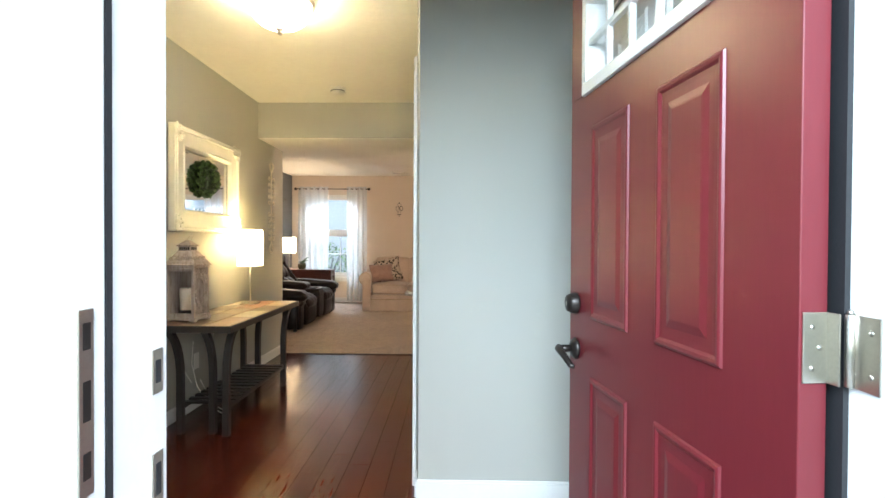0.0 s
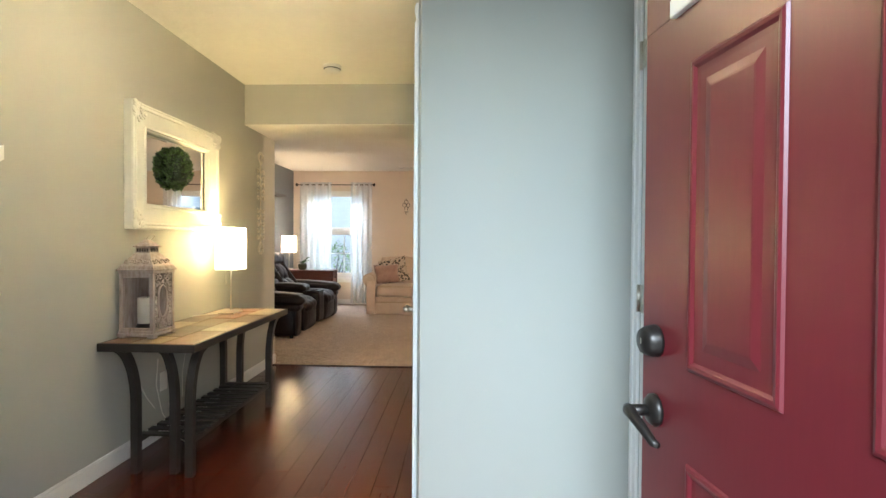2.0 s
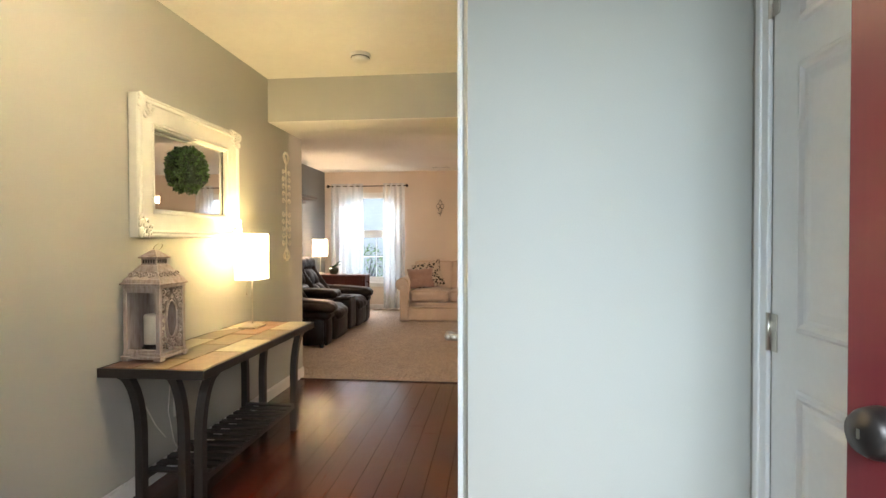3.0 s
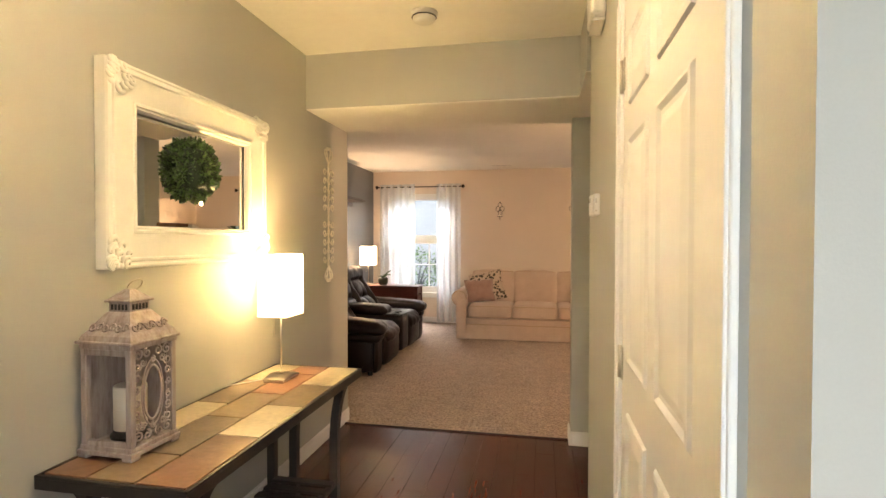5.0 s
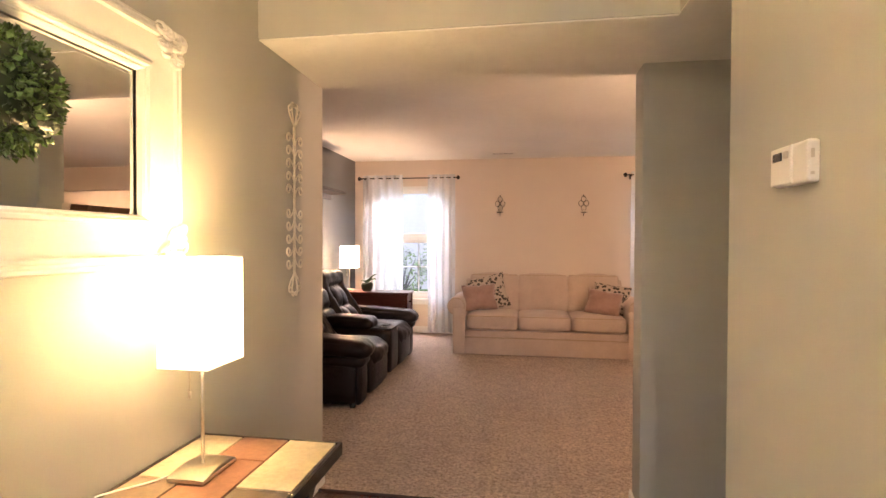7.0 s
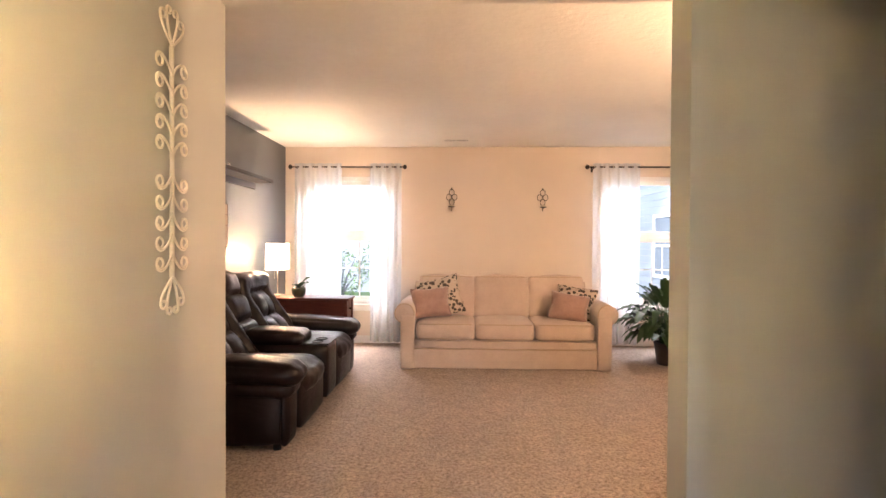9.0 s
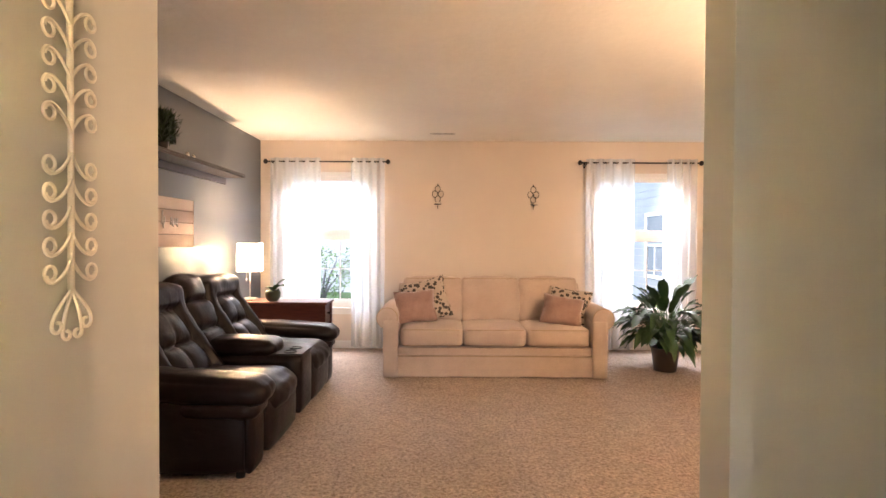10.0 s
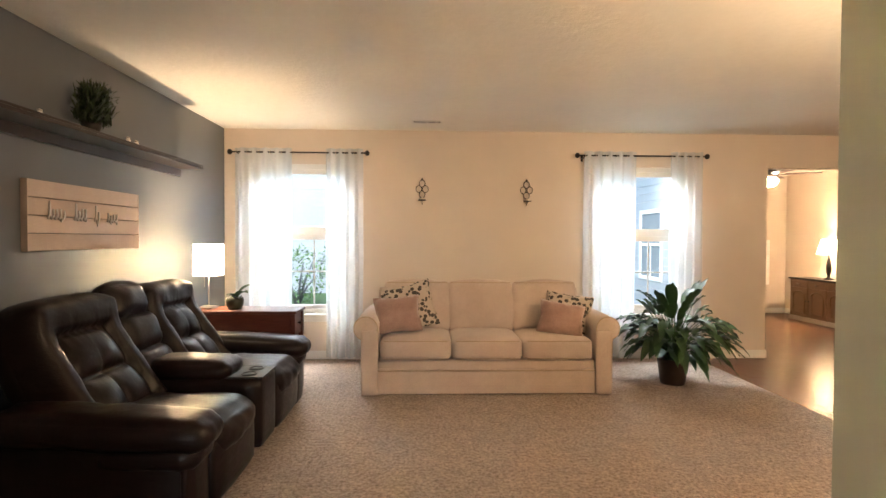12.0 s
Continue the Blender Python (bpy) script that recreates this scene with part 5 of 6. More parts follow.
# local: x out from the wall, y along it
part("base", Mesh().soft(0.62, 1.02, 0.19, 1.0, 1.98, 0.30, 0.02, 6), M_LEATHER, re_)
for y0, y1 in ((0.0, 0.25), (1.79, 2.04)):
    yc = (y0 + y1) / 2
    ar = part("arm", Mesh().soft(0.62, yc, 0.245, 1.06, 0.22, 0.43, 0.05, 9, 0.016, rough=0.004, seed=yc), M_LEATHER, re_)
    part("arm_pad", Mesh().soft(0.745, yc, 0.485, 0.95, 0.275, 0.150, 0.073, 18, 0.018, pose(0, 0, 0.036, 0, 2.6, 0), 0.010, yc + 3), M_LEATHER, ar)
    part("arm_roll", Mesh().soft(0.985, yc, 0.385, 0.44, 0.245, 0.13, 0.062, 12, 0.012, None, 0.005, yc + 8), M_LEATHER, ar)
    part("arm_front", Mesh().soft(1.155, yc, 0.215, 0.05, 0.20, 0.36, 0.022, 8, 0.010), M_LEATHER, ar)


def puffed_shell(w, h, zi, border, m, seed):
    """The padded front of a recliner back: a raised border with a high head roll round two sunken puffs."""
    hw, nu, nv = w / 2, 52, 60
    iw = hw - border
    v, f = [], []
    for j in range(nv + 1):
        for i in range(nu + 1):
            y = hw * (-1 + 2 * i / nu)
            r = 0.17
            over = max(0.0, abs(y) - (hw - r)) / r
            top = h - r * 0.8 * (1 - math.sqrt(max(0.0, 1 - over * over)))
            z = top * j / nv
            e = min(hw - abs(y), top - z)
            k = math.sqrt(max(0.0, 1 - (1 - min(1.0, e / 0.085)) ** 2))
            narrow = iw * (0.86 + 0.14 * (1 - z / zi) if z < zi else 0.86)
            di = min(narrow - abs(y), zi - z)
            x = 0.145 * k + 0.03 * k * math.exp(-((z - (zi + h) / 2) / 0.075) ** 2) + 0.095 * k * max(0.0, 1 - z / 0.45) * (abs(y) / hw) ** 0.6
            x -= 0.045 * k * math.exp(-(di / 0.015) ** 2)
            if di > 0:
                x -= 0.055 * min(1.0, di / 0.02)
                for za, zb, lift in ((-0.06, zi * 0.50, 0.085), (zi * 0.50, zi, 0.070)):
                    if za <= z <= zb:
                        c, hh = (za + zb) / 2, (zb - za) / 2
                        x += lift * max(0.0, (1 - (y / narrow) ** 2) * (1 - ((z - c) / hh) ** 2)) ** 0.45
            seam = math.exp(-abs(di) / 0.045) if z < zi + 0.1 else 0.15
            gather = noise.noise(Vector((y * 42 + seed, z * 6, seed))) if abs(zi - z) < 0.09 or abs(z - zi * 0.5) < 0.07 else noise.noise(Vector((y * 6, z * 38 + seed, seed)))
            x += k * (0.008 * gather * seam + 0.006 * noise.noise(Vector((y * 9 + seed, z * 9, 3))))
            v.append(m @ Vector((x - 0.05, y, z - 0.05)))
    for j in range(nv):
        for i in range(nu):
            a = j * (nu + 1) + i
            f.append((a, a + 1, a + nu + 2, a + nu + 1))
    return Mesh().add(v, f, True)


def recliner_back(yc, w, seed):
    """A reclined back: a slab with its padded front."""
    m = Matrix.Translation((0.51, yc, 0.42)) @ Matrix.Rotation(radians(-24), 4, "Y")
    bk = part("backrest", Mesh().soft(-0.10, 0, 0.28, 0.17, w - 0.03, 0.66, 0.08, 9, 0.01, m, 0.004, seed), M_LEATHER, re_)
    part("padding", puffed_shell(w, 0.71, 0.49, 0.125, m, seed), M_LEATHER, bk)


recliner_back(0.535, 0.70, 1)
recliner_back(1.51, 0.68, 21)
m = Matrix.Translation((0.50, 1.02, 0.42)) @ Matrix.Rotation(radians(-24), 4, "Y")
cbk = part("console_back", Mesh().soft(-0.08, 0, 0.26, 0.18, 0.32, 0.66, 0.06, 8, 0.01, m, 0.003, 9), M_LEATHER, re_)
for i, (z, hh) in enumerate(((0.11, 0.25), (0.34, 0.24), (0.55, 0.22))):
    part("back_puff", Mesh().soft(0.025, 0, z, 0.17, 0.36, hh, 0.065, 12, 0.022, m, 0.007, 30 + i), M_LEATHER, cbk)
for yc, w in ((0.53, 0.555), (1.50, 0.555)):
    st = part("seat", Mesh().soft(0.85, yc, 0.315, 0.74, w, 0.215, 0.100, 18, 0.030, pose(0, 0, 0.012, 0, -1.0, 0), 0.013, yc * 5), M_LEATHER, re_)
    part("footrest", Mesh().soft(1.165, yc, 0.215, 0.075, w - 0.01, 0.31, 0.035, 10, 0.02, None, 0.004, yc * 9), M_LEATHER, st)
co_ = part("console", Mesh().soft(0.82, 1.02, 0.285, 0.78, 0.32, 0.42, 0.03, 8, 0.004), M_LEATHER, re_)
part("console_lid", Mesh().soft(0.745, 1.02, 0.535, 0.50, 0.29, 0.13, 0.06, 13, 0.014, pose(0, 0, 0.015, 0, 1.5, 0), 0.007, 44), M_LEATHER, co_)
part("tray", Mesh().box(1.00, 0.885, 0.492, 1.215, 1.155, 0.504, 0.004), M_BLACK, co_, "black plastic cup holder tray")
for yc in (0.955, 1.085):
    part("cup_holder", Mesh().tube([(1.11 + 0.042 * math.cos(t), yc + 0.042 * math.sin(t), 0.506) for t in [2 * math.pi * k / 24 for k in range(24)]], 0.005, 8, True).tube([(1.11, yc, 0.5045), (1.11, yc, 0.5052)], 0.040, 20), M_BLACK, co_)
for y in (0.08, 1.96):
    for x in (0.18, 1.1):
        part("foot", Mesh().tube([(x, y, 0.0), (x, y, 0.05)], 0.025, 12), M_BLACK, re_)

# ---- end table with lamp and plant ----
def cherry(name, a, b, rough=0.3):
    m, t, p = nodes_of(name)
    g = noise_node(t, 8, 6, (1, 12, 12), 0.7)
    c = ramp_node(t, g.outputs["Fac"], [(0.3, a), (0.7, b)])
    link(t, c.outputs["Color"], p.inputs["Base Color"])
    p.inputs["Roughness"].default_value = rough
    bump_node(t, p, g.outputs["Fac"], 0.1, 0.002)
    return m


M_CHERRY = cherry("dark_cherry_wood", (0.055, 0.014, 0.010), (0.12, 0.034, 0.022))
et = thing("end_table", (-1.95, 9.18, 0), "dark cherry wood end table with a deep apron", "end table")
part("top", Mesh().box(-0.45, -0.165, 0.695, 0.45, 0.165, 0.72, 0.006), M_CHERRY, et)
part("apron", Mesh().box(-0.42, -0.145, 0.50, 0.42, -0.125, 0.695).box(-0.42, 0.125, 0.50, 0.42, 0.145, 0.695).box(-0.42, -0.125, 0.50, -0.40, 0.125, 0.695).box(0.40, -0.125, 0.50, 0.42, 0.125, 0.695), M_CHERRY, et)
for sx in (-1, 1):
    for sy in (-1, 1):
        part("leg", Mesh().box(sx * 0.395, sy * 0.115, 0, sx * 0.435, sy * 0.155, 0.695, 0.004), M_CHERRY, et)
part("lower_shelf", Mesh().box(-0.41, -0.13, 0.16, 0.41, 0.13, 0.18, 0.004), M_CHERRY, et)
part("drawer_pull", Mesh().lathe([(0.008, 0), (0.008, 0.012), (0.014, 0.02), (0.012, 0.028), (0.002, 0.03)], 16, pose(0.42, 0, 0.60, 0, 90, 0)), M_BRONZE, et)
stick_lamp((-2.30, 9.20, 0.72), 0.095, 0.095, 0.285, 0.560, "glowing square shade lamp with nickel stem on the end table",
           [(-0.03, 0.05, 0.004), (-0.05, 0.15, 0.004), (-0.10, 0.16, 0.004), (-0.13, 0.17, -0.03), (-0.13, 0.17, -0.4)])


def blade(q, base, heading, rise, length, width, droop, fold=0.25, n=7, waviness=0.0):
    """A long leaf on a curved rib."""
    h = Vector((math.cos(heading), math.sin(heading), 0))
    side = Vector((-h.y, h.x, 0))
    v, f = [], []
    for i in range(n + 1):
        t = i / n
        c = Vector(base) + h * length * (t * math.cos(rise)) + Vector((0, 0, length * (t * math.sin(rise) - droop * t * t)))
        w = width * (math.sin(math.pi * min(1, 0.08 + 0.92 * t)) ** 0.75) * (1 - 0.15 * t) if t < 1 else 0.001
        lift = Vector((0, 0, fold * w))
        wob = Vector((0, 0, waviness * math.sin(i * 1.9)))
        v += [c - side * w / 2 + lift + wob, c, c + side * w / 2 + lift - wob]
    for i in range(n):
        k = 3 * i
        f += [(k, k + 1, k + 4, k + 3), (k + 1, k + 2, k + 5, k + 4)]
    q.add(v, f, True)


sp = thing("potted_orchid", (-2.06, 9.16, 0.72), "small broad-leaved plant in a dark pot on the end table", "potted plant")
part("pot", Mesh().lathe([(0.050, 0), (0.068, 0.03), (0.074, 0.07), (0.068, 0.100), (0.060, 0.100), (0.055, 0.085), (0.004, 0.082)], 24), surface("dark_green_glazed_pot", (0.05, 0.055, 0.03), 0.35), sp)
q = Mesh()
for hd, rs, ln, wd, dr in ((0.2, 1.05, 0.25, 0.105, 0.40), (-0.5, 0.8, 0.22, 0.095, 0.45), (3.2, 0.9, 0.12, 0.07, 0.5), (-0.9, 0.5, 0.15, 0.07, 0.4), (4.3, 0.9, 0.12, 0.07, 0.4)):
    blade(q, (0, 0, 0.085), hd, rs, ln, wd, dr)
part("leaves", q, M_LILY, sp)

# ---- wall shelf, its plant and trinkets, sign ----
sh = thing("wall_shelf", (-2.616, 7.9, 1.905), "long dark wooden ledge shelf on the accent wall", "shelf")
M_ESPRESSO = cherry("espresso_shelf_wood", (0.012, 0.008, 0.007), (0.026, 0.017, 0.014), 0.35)
part("ledge", Mesh().box(0.0, -1.45, 0.030, 0.225, 1.42, 0.052, 0.003), M_ESPRESSO, sh)
part("back_rail", Mesh().box(0.0, -1.45, -0.035, 0.03, 1.42, 0.030, 0.003), M_ESPRESSO, sh)
part("front_lip", Mesh().box(0.215, -1.45, 0.052, 0.225, 1.42, 0.066, 0.002), M_ESPRESSO, sh)
fp = thing("fern", (-2.50, 7.98, 1.957), "bushy dark green fern standing on the wall shelf", "potted plant")
part("pot", Mesh().lathe([(0.04, 0), (0.055, 0.06), (0.06, 0.09), (0.05, 0.09), (0.004, 0.075)], 20), M_BRONZE, fp)
random.seed(21)
q = Mesh()
for k in range(1500):
    hd, rs = random.uniform(0, 6.28), random.uniform(0.7, 1.55)
    lift = random.uniform(0.0, 0.20)
    b0_ = Vector((random.uniform(-0.04, 0.07), random.uniform(-0.11, 0.11) * (1 - 2 * lift), 0.07 + lift))
    blade(q, b0_, hd, rs, random.uniform(0.05, 0.12) * (0.6 if math.cos(hd) < -0.2 else 1.0), random.uniform(0.007, 0.014), random.uniform(0.0, 0.4), 0.2, 3, 0.003)
tagged(part("fronds", q, M_FERN, fp), kind="stuff")
for y, hh in ((7.52, 0.045), (8.32, 0.055), (8.42, 0.05)):
    tk = thing("trinket", (-2.47, y, 1.957), "small clear glass trinket on the wall shelf", "trinket", group="shelf trinkets")
    part("glass_body", Mesh().lathe([(0.018, 0), (0.022, hh * 0.3), (0.016, hh * 0.7), (0.010, hh)], 16), M_PLASTIC, tk)
    part("lid", Mesh().lathe([(0.011, hh), (0.013, hh + 0.006), (0.003, hh + 0.012)], 16), M_NICKEL, tk)

sg = thing("plank_sign", (-2.616, 8.105, 1.25), "pale wooden plank sign with illegible metal script lettering", "sign")
M_PALE = surface("pale_whitewashed_plank", (0.46, 0.38, 0.33), 0.7, large=3, vary=0.10, fine=40, bump=0.2, stretch=(8, 0.6, 8))
for k in range(4):
    part("plank", Mesh().box(0.008, -0.53, 0.004 + 0.1005 * k, 0.034, 0.53, 0.1005 * (k + 1) - 0.001, 0.002), M_PALE, sg)
part("frame_edge", Mesh().box(0.0, -0.535, 0.0, 0.036, -0.53, 0.402), M_PALE, sg)
part("frame_edge", Mesh().box(0.0, 0.53, 0.0, 0.036, 0.535, 0.402), M_PALE, sg)
random.seed(5)
y = -0.39
M_STEEL = surface("galvanised_lettering", (0.62, 0.62, 0.62), 0.35, metal=0.9)
for word in (5, 0, 4, 0, 2, 0, 4):
    if word == 0:
        y += 0.055
        continue
    pts = []
    for k in range(word):
        hgt = random.choice((0.05, 0.06, 0.10))
        for t in range(6):
            a = t / 6 * 2 * math.pi
            pts.append((0.040, y + 0.030 * (k + t / 6) + 0.008 * math.sin(a), 0.205 - 0.020 * math.cos(a) + (hgt - 0.04) * 0.5 * (1 - math.cos(a)) - (0.03 if random.random() < 0.12 else 0)))
    part("script_stroke", Mesh().tube(pts, 0.0060, 6), M_STEEL, sg)
    y += 0.030 * word + 0.015

# ---- peace lily ----
pl = thing("potted_peace_lily", (1.883, 9.385, 0), "large leafy green plant in a dark pot on the carpet", "potted plant")
part("pot", Mesh().lathe([(0.105, 0.0), (0.112, 0.03), (0.132, 0.19), (0.140, 0.225), (0.144, 0.235), (0.134, 0.238), (0.126, 0.215), (0.004, 0.205)], 36), surface("dark_brown_planter", (0.045, 0.028, 0.022), 0.5, fine=60, bump=0.1), pl)
part("soil", Mesh().lathe([(0.128, 0.200), (0.125, 0.212), (0.06, 0.218), (0.003, 0.220)], 24), surface("potting_soil", (0.03, 0.02, 0.013), 0.95, fine=120, bump=0.8), pl)
random.seed(33)
stems = Mesh()
for k in range(150):
    hd = random.uniform(0, 6.28)
    u = random.random()
    if u < 0.22:
        rs, st = random.uniform(1.1, 1.5), random.uniform(0.36, 0.56)
    elif u < 0.7:
        rs, st = random.uniform(0.55, 1.05), random.uniform(0.32, 0.50)
    else:
        rs, st = random.uniform(0.35, 0.8), random.uniform(0.18, 0.32)
    b0_ = Vector((0.06 * math.cos(hd) * random.random(), 0.06 * math.sin(hd) * random.random(), 0.21))
    sq = 0.85 if math.sin(hd) > 0.5 else 1.0
    h = Vector((math.cos(hd), math.sin(hd), 0))
    tip = b0_ + h * st * math.cos(rs) * 0.95 * sq + Vector((0, 0, st * math.sin(rs) * 0.95 + 0.04))
    mid = b0_ + h * st * math.cos(rs) * 0.35 * sq + Vector((0, 0, st * math.sin(rs) * 0.62 + 0.03))
    stems.tube([b0_, mid, tip], [0.0045, 0.004, 0.003], 5)
    q = Mesh()
    upright = u < 0.22
    blade(q, tip, hd + random.uniform(-0.25, 0.25), rs * (0.9 if upright else 0.55) - random.uniform(0.0, 0.3 if upright else 0.5), random.uniform(0.20, 0.30) * sq, random.uniform(0.075, 0.120), random.uniform(0.1, 0.35) if upright else random.uniform(0.25, 0.75), 0.22, 9, 0.008)
    part("leaf", q, M_LILY, pl)
tagged(part("stem", stems, M_LILY, pl), kind="stuff")

# ---- sconces, ceiling vent ----
def sconce(x, z):
    s = thing("wall_sconce", (x, 10.345, z), "black wrought iron quatrefoil candle sconce on the wall", "sconce", group="iron sconces")
    q = Mesh()
    for cx, cz in ((0, 0.226), (-0.036, 0.166), (0.036, 0.166), (0, 0.106)):
        q.tube([(cx + 0.031 * math.copysign(abs(math.cos(t)) ** 0.85, math.cos(t)), 0, cz + 0.038 * math.copysign(abs(math.sin(t)) ** 0.95, math.sin(t))) for t in [2 * math.pi * k / 24 for k in range(24)]], 0.0042, 6, True)
    part("scroll_frame", q, M_IRON, s)
    part("finial", Mesh().lathe([(0.004, 0.262), (0.010, 0.270), (0.006, 0.282), (0.002, 0.288)], 12), M_IRON, s)
    part("arm", Mesh().tube([(0, 0.0, 0.075), (0, -0.01, 0.035), (0, -0.035, 0.012), (0, -0.05, 0.022), (0, -0.05, 0.034)], 0.004, 6).tube([(0, -0.02, 0.018), (0, -0.004, 0.0), (0, 0.0, -0.01)], 0.004, 6), M_IRON, s)
    part("plate", Mesh().lathe([(0.012, 0.034), (0.040, 0.038), (0.046, 0.044), (0.042, 0.042), (0.003, 0.040)], 20, Matrix.Translation((0, -0.05, 0))), M_IRON, s)
    part("candle", Mesh().lathe([(0.020, 0.040), (0.020, 0.066), (0.015, 0.068), (0.002, 0.066)], 16, Matrix.Translation((0, -0.05, 0))), M_WAX, s, "short white candle")
    return s


sconce(-0.466, 1.712)
sconce(0.688, 1.708)
vt = thing("ceiling_vent", (-0.413, 9.93, CE), "white slotted ceiling air vent", "vent")
part("frame", Mesh().box(-0.155, -0.065, -0.006, 0.155, -0.05, -0.0005, 0.001).box(-0.155, 0.05, -0.006, 0.155, 0.065, -0.0005, 0.001).box(-0.155, -0.05, -0.006, -0.14, 0.05, -0.0005).box(0.14, -0.05, -0.006, 0.155, 0.05, -0.0005).box(-0.008, -0.05, -0.006, 0.008, 0.05, -0.0005), M_PLASTIC, vt)
# black sheet in place of the shaded duct, so the slots read dark
part("backing", Mesh().box(-0.14, -0.05, -0.002, 0.14, 0.05, -0.0004), M_BLACK, vt)
for k in range(3):
    part("slat", Mesh().box(-0.14, -0.034 + 0.032 * k, -0.005, 0.14, -0.030 + 0.032 * k, -0.002), M_PLASTIC, vt)

# ---- torchiere behind the wall end ----
tc = thing("floor_lamp", (2.00, 6.00, 0), "dark metal torchiere floor lamp shining on the ceiling", "floor lamp")
part("base", Mesh().lathe([(0.14, 0), (0.14, 0.015), (0.05, 0.03), (0.013, 0.045)], 32), M_BRONZE, tc)
part("pole", Mesh().tube([(0, 0, 0.04), (0, 0, 1.74)], 0.012, 12), M_BRONZE, tc)
q = Mesh()
prof = [(0.02, 1.74), (0.08, 1.755), (0.14, 1.80), (0.17, 1.85), (0.176, 1.856), (0.165, 1.85), (0.135, 1.806), (0.078, 1.765), (0.02, 1.752)]
n = 32
for r, z in prof:
    q.v += [(r * math.cos(2 * math.pi * k / n), r * math.sin(2 * math.pi * k / n), z) for k in range(n)]
for i in range(len(prof) - 1):
    for k in range(n):
        q.f.append([i * n + k, i * n + (k + 1) % n, (i + 1) * n + (k + 1) % n, (i + 1) * n + k])
        q.smooth.append(True)
part("bowl", q, M_BRONZE, tc)

# ---- dining room ----
M_OAK = cherry("carved_oak_sideboard", (0.13, 0.065, 0.035), (0.24, 0.135, 0.075), 0.4)
sb = thing("sideboard", (6.0, 12.42, 0), "carved brown oak sideboard with arched doors", "sideboard")
part("body", Mesh().box(-0.19, -0.81, 0.06, 0.185, 0.81, 0.685, 0.004), M_OAK, sb)
part("top", Mesh().box(-0.215, -0.835, 0.685, 0.185, 0.835, 0.715, 0.006), M_ESPRESSO, sb)
part("plinth", Mesh().box(-0.205, -0.825, 0.0, 0.18, 0.825, 0.075, 0.006), M_PALE, sb)
for k in range(4):
    y0 = -0.78 + 0.395 * k
    dr = part("drawer", Mesh().box(-0.200, y0, 0.57, -0.19, y0 + 0.375, 0.665, 0.004), M_OAK, sb)
    part("pull", Mesh().tube([(-0.203, y0 + 0.14, 0.62), (-0.218, y0 + 0.19, 0.608), (-0.203, y0 + 0.24, 0.62)], 0.004, 6), M_BRONZE, dr)
    dd = part("door", Mesh().box(-0.202, y0, 0.095, -0.19, y0 + 0.375, 0.555, 0.005), M_OAK, sb)
    arch = [(-0.204, y0 + 0.06, 0.14), (-0.204, y0 + 0.06, 0.42)] + [(-0.204, y0 + 0.1875 - 0.1275 * math.cos(a), 0.42 + 0.075 * math.sin(a)) for a in [math.pi * i / 12 for i in range(1, 12)]] + [(-0.204, y0 + 0.315, 0.42), (-0.204, y0 + 0.315, 0.14)]
    part("arch_moulding", Mesh().tube(arch, 0.011, 8, True), M_OAK, dd)
    part("knob", Mesh().lathe([(0.006, 0), (0.006, 0.01), (0.012, 0.016), (0.002, 0.022)], 12, pose(-0.204, y0 + (0.35 if k % 2 == 0 else 0.025), 0.34, 0, -90, 0)), M_BRONZE, dd)
dl = thing("sideboard_lamp", (5.98, 12.62, 0.715), "lit table lamp with tapered shade on the sideboard", "table lamp")
part("base", Mesh().lathe([(0.07, 0), (0.07, 0.015), (0.025, 0.03), (0.02, 0.06), (0.035, 0.12), (0.040, 0.20), (0.025, 0.30), (0.012, 0.34), (0.010, 0.40)], 24), M_BRONZE, dl)
q = Mesh()
for r, z in ((0.17, 0.40), (0.10, 0.64)):
    q.v += [(r * math.cos(2 * math.pi * k / n), r * math.sin(2 * math.pi * k / n), z) for k in range(n)]
for k in range(n):
    q.f.append([k, (k + 1) % n, n + (k + 1) % n, n + k])
    q.smooth.append(True)
part("shade", q, M_SHADE, dl, "glowing cream tapered shade")
fn = thing("ceiling_fan", (4.65, 12.10, CE), "brown ceiling fan with a lit glass bowl", "ceiling fan")
part("canopy", Mesh().lathe([(0.07, 0), (0.06, -0.04), (0.015, -0.05)], 24), M_BRONZE, fn)
part("downrod", Mesh().tube([(0, 0, -0.04), (0, 0, -0.16)], 0.012, 10), M_BRONZE, fn)
part("motor", Mesh().lathe([(0.02, -0.14), (0.10, -0.16), (0.115, -0.20), (0.10, -0.25), (0.03, -0.27)], 28), M_BRONZE, fn)
for k in range(5):
    bl = part("blade", Mesh().box(0.17, -0.07, -0.222, 0.62, 0.07, -0.212, 0.004, pose(0, 0, 0, 0, 0, 72 * k - 28)), M_CHERRY, fn)
    part("blade_iron", Mesh().box(0.09, -0.02, -0.228, 0.22, 0.02, -0.221, 0.002, pose(0, 0, 0, 0, 0, 72 * k - 28)), M_BRONZE, bl)
q = Mesh()
prof = [(0.09, -0.28), (0.10, -0.31), (0.085, -0.36), (0.05, -0.39), (0.01, -0.40)]
for r, z in prof:
    q.v += [(r * math.cos(2 * math.pi * k / n), r * math.sin(2 * math.pi * k / n), z) for k in range(n)]
for i in range(len(prof) - 1):
    for k in range(n):
        q.f.append([i * n + k, i * n + (k + 1) % n, (i + 1) * n + (k + 1) % n, (i + 1) * n + k])
        q.smooth.append(True)
part("light_bowl", q, M_BOWL, fn)
wp = thing("wall_panel", (5.62, 13.899, 0.52), "plain white square board hanging on the dining wall", "wall panel")
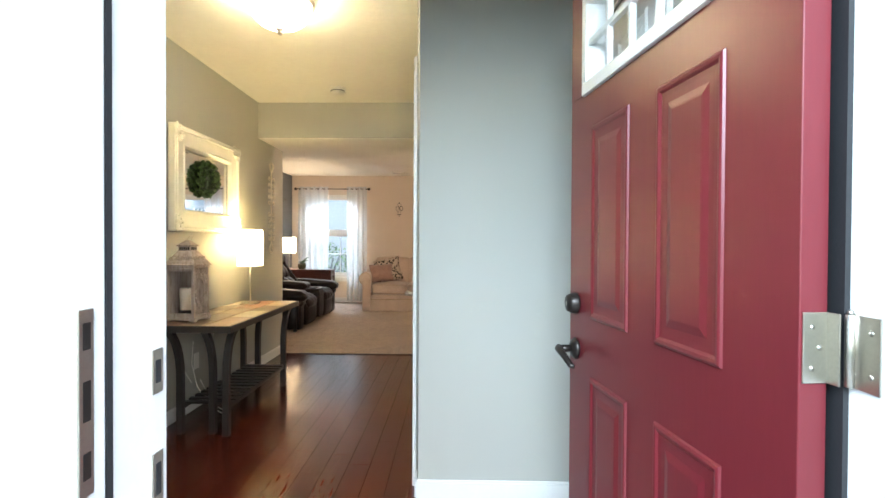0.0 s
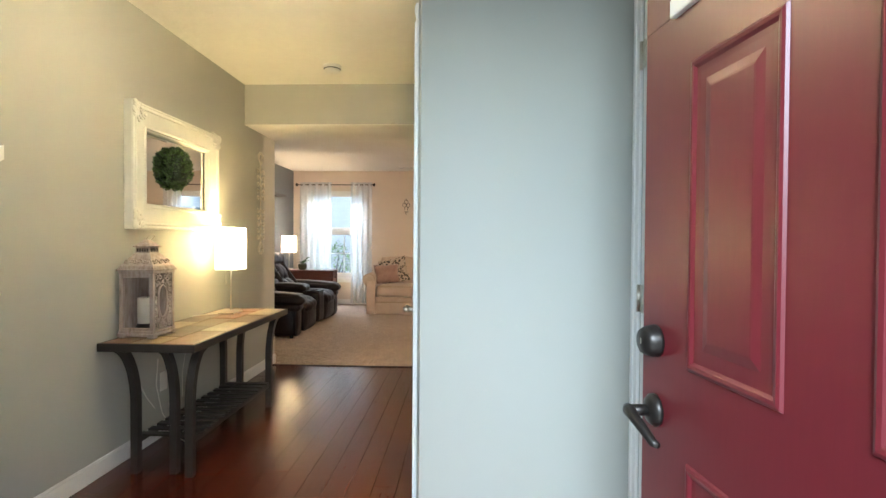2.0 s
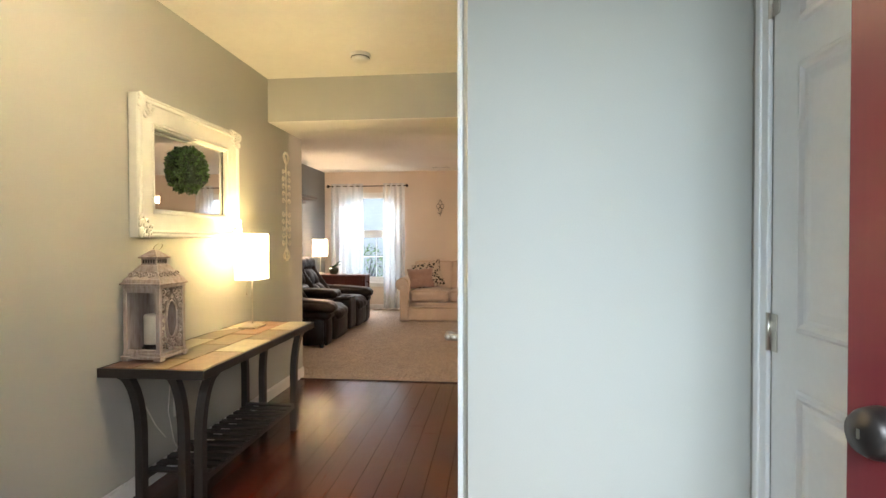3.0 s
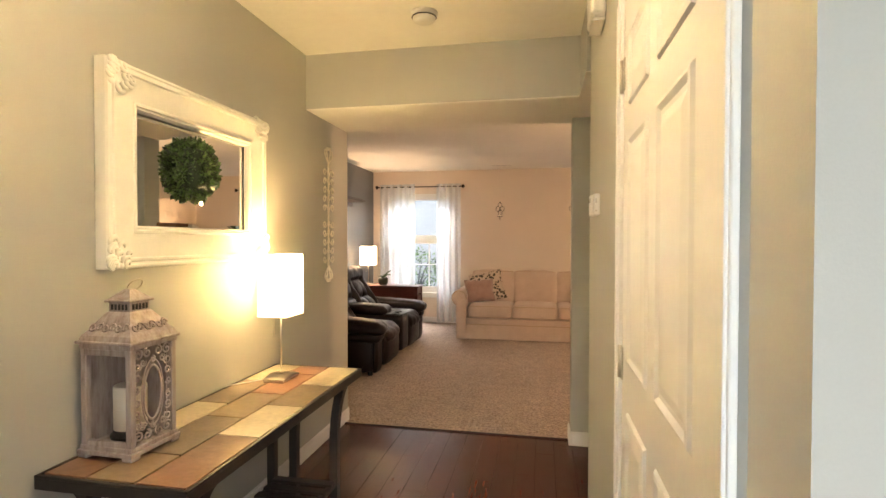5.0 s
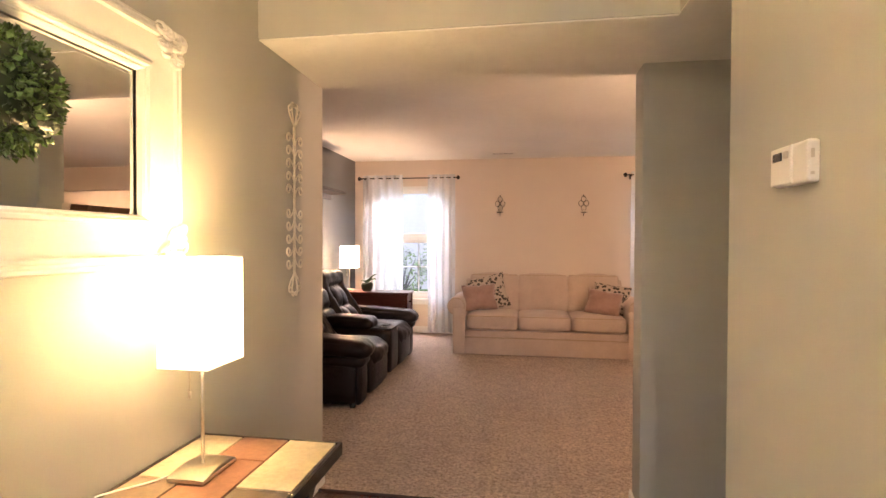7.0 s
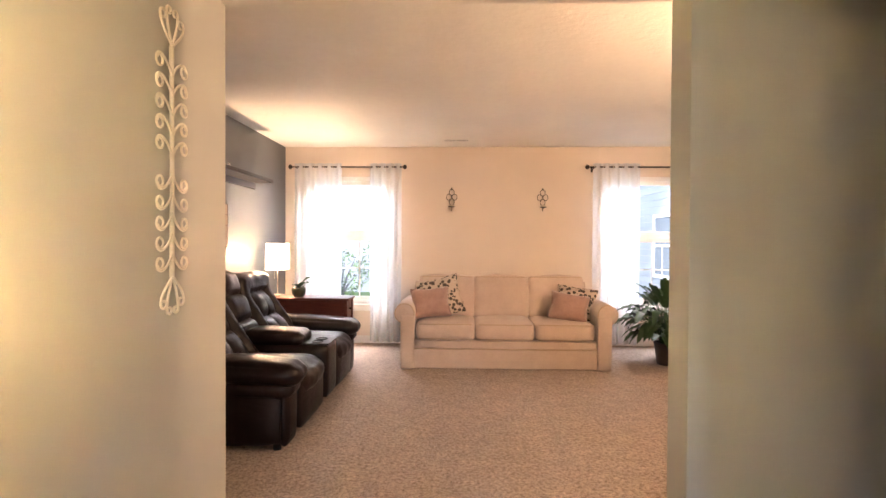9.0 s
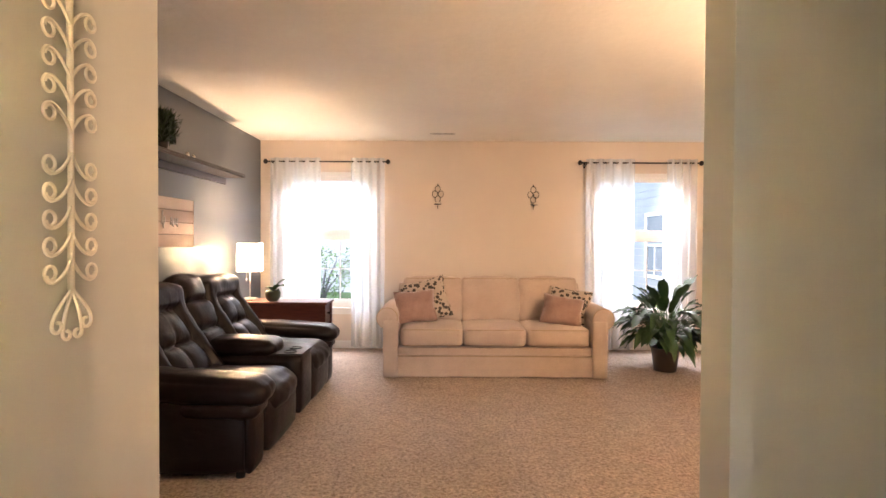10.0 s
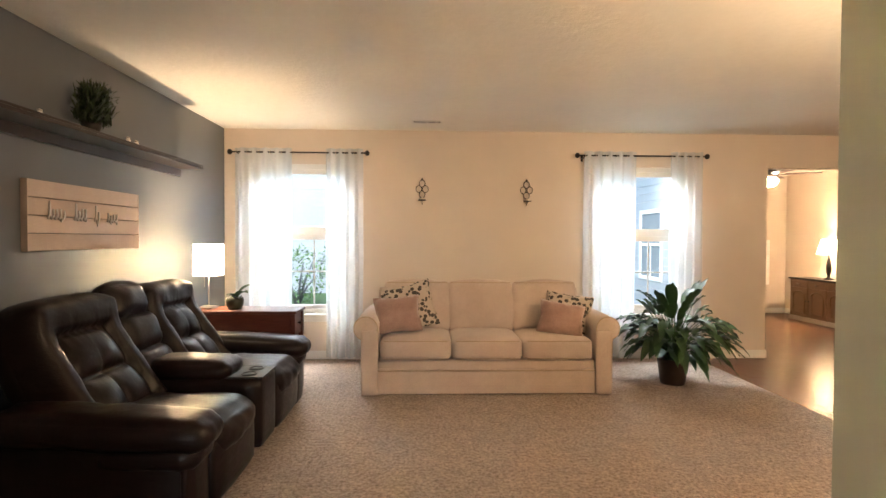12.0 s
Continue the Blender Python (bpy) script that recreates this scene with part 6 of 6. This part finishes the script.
part("board", Mesh().box(-0.55, -0.03, 0, 0.26, -0.001, 0.82, 0.005), surface("bright_white_board", (0.90, 0.90, 0.88), 0.5, vary=0.02, bump=0.0), wp)

# ---- outdoors behind the windows ----
nh = thing("neighbour_house", (0.5, 19.0, -0.2), "white sided neighbouring house seen through the windows", "house")
part("wall", Mesh().box(-9, 0, 0, 9, 6, 5.6), M_SIDING, nh)
q = Mesh()
for k in range(46):
    q.box(-9, -0.015, 0.12 * k, 9, 0.0, 0.12 * k + 0.112, 0.0)
tagged(part("siding", q, M_SIDING, nh), kind="stuff")
rfm = Mesh()
rfm.add([(-9.4, -0.5, 5.5), (9.4, -0.5, 5.5), (9.4, 3.0, 8.2), (-9.4, 3.0, 8.2), (-9.4, 6.5, 5.5), (9.4, 6.5, 5.5)], [(0, 1, 2, 3), (3, 2, 5, 4), (0, 3, 4), (1, 5, 2), (0, 4, 5, 1)])
part("roof", rfm, M_ROOF, nh)
for x in (-6.4, -1.4, 3.6, 6.2):
    for z in (1.0, 3.6):
        wd = part("window", Mesh().box(x - 0.5, -0.05, z, x + 0.5, 0.02, z + 1.4, 0.01), M_TRIM, nh)
        part("pane", Mesh().box(x - 0.42, -0.055, z + 0.08, x + 0.42, -0.045, z + 1.32), M_DARKGLASS, wd)
        for s in (-1, 1):
            sv = part("shutter", Mesh().box(x + s * 0.56, -0.04, z, x + s * 0.86, -0.01, z + 1.4, 0.005), M_ROOF, nh)
            sl = Mesh()
            for k in range(14):
                sl.box(x + s * 0.60, -0.05, z + 0.06 + 0.095 * k, x + s * 0.82, -0.035, z + 0.12 + 0.095 * k)
            part("louvres", sl, M_SIDING, sv)


def shrub(x, y, r, h, seed):
    tr = thing("shrub", (x, y, -0.2), "leafy green garden shrub outside the window", "shrub", group="garden shrubs")
    random.seed(seed)
    tk = Mesh()
    lv = Mesh()
    for k in range(7):
        a = random.uniform(0, 6.28)
        e = Vector((math.cos(a) * r * 0.6, math.sin(a) * r * 0.6, h * random.uniform(0.5, 0.85)))
        tk.tube([(0, 0, 0), e * 0.5 + Vector((0, 0, 0.1)), e], [0.04, 0.025, 0.01], 6)
    for k in range(1100):
        d = Vector((random.gauss(0, 1), random.gauss(0, 1), random.gauss(0, 1))).normalized() * random.uniform(0.55, 1.0) ** 0.5
        d *= 1 + 0.25 * noise.noise(d * 2.2 + Vector((seed, 0, 0)))
        p = Vector((d.x * r, d.y * r, h * 0.55 + d.z * h * 0.48))
        s = random.uniform(0.03, 0.06)
        a, b = Vector((random.gauss(0, 1), random.gauss(0, 1), random.gauss(0, 1))).normalized(), Vector((random.gauss(0, 1), random.gauss(0, 1), random.gauss(0, 1))).normalized()
        lv.add([p, p + a * s + b * s * 0.4, p + a * s * 2, p + a * s - b * s * 0.4], [(0, 1, 2, 3)])
    part("branches", tk, M_ROOF, tr)
    tagged(part("crown", lv, M_BOX, tr), kind="stuff")


shrub(-3.3, 16.2, 0.7, 1.3, 2)
shrub(-2.1, 16.8, 0.8, 1.7, 5)
shrub(4.6, 16.6, 0.7, 1.2, 8)

# ---- floor planks ----
random.seed(50)
PW = 0.118
cache = {}


def plank_mesh(w, L):
    key = (round(w, 3), round(L, 2))
    if key not in cache:
        c = 0.0013
        q = Mesh()
        v = [(c, 0.0 + c, 0), (w - c, c, 0), (w - c, L - c, 0), (c, L - c, 0), (0.0008, 0.0008, -0.002), (w - 0.0008, 0.0008, -0.002), (w - 0.0008, L - 0.0008, -0.002), (0.0008, L - 0.0008, -0.002),
             (0.0008, 0.0008, -0.012), (w - 0.0008, 0.0008, -0.012), (w - 0.0008, L - 0.0008, -0.012), (0.0008, L - 0.0008, -0.012)]
        f = [(0, 1, 2, 3)]
        for r in (0, 4):
            for k in range(4):
                f.append((r + 4 + k, r + 4 + (k + 1) % 4, r + (k + 1) % 4, r + k))
        q.add(v, f)
        cache[key] = q.data("plank")
    return cache[key]


hall_floor = bpy.data.objects["floor"]
LENS = (0.6, 0.9, 1.2)
x = XL - 0.001
while x < 1.19:
    y = 1.03 - random.uniform(0, 0.6)
    while y < 5.632:
        L = random.choice(LENS)
        y0, y1 = max(1.03, y), min(5.632, y + L)
        if y1 - y0 > 0.05 and not (x > XR and y0 > 2.6 and y1 < 4.5):
            ob = part("plank", plank_mesh(min(PW, 1.19 - x), y1 - y0), M_PLANK, hall_floor)
            ob.location = (x, y0, random.uniform(-0.0004, 0.0004))
        y += L
    x += PW
q = Mesh()
x = 2.62
while x < 6.5:
    y = 5.7 - random.uniform(0, 0.8)
    while y < 13.9:
        L = random.choice((0.9, 1.2, 1.5))
        q.box(x + 0.001, max(5.7, y) + 0.001, -0.012, x + PW - 0.001, min(13.9, y + L) - 0.001, random.uniform(-0.0006, 0.0004))
        y += L
    x += PW
M_PLANK2 = plank_material("reddish_dining_floor_wood", (0.10, 0.040, 0.022), (0.20, 0.09, 0.05), 0.24)
tagged(part("planks", q, M_PLANK2, bpy.data.objects["floor_dining"]), kind="stuff")
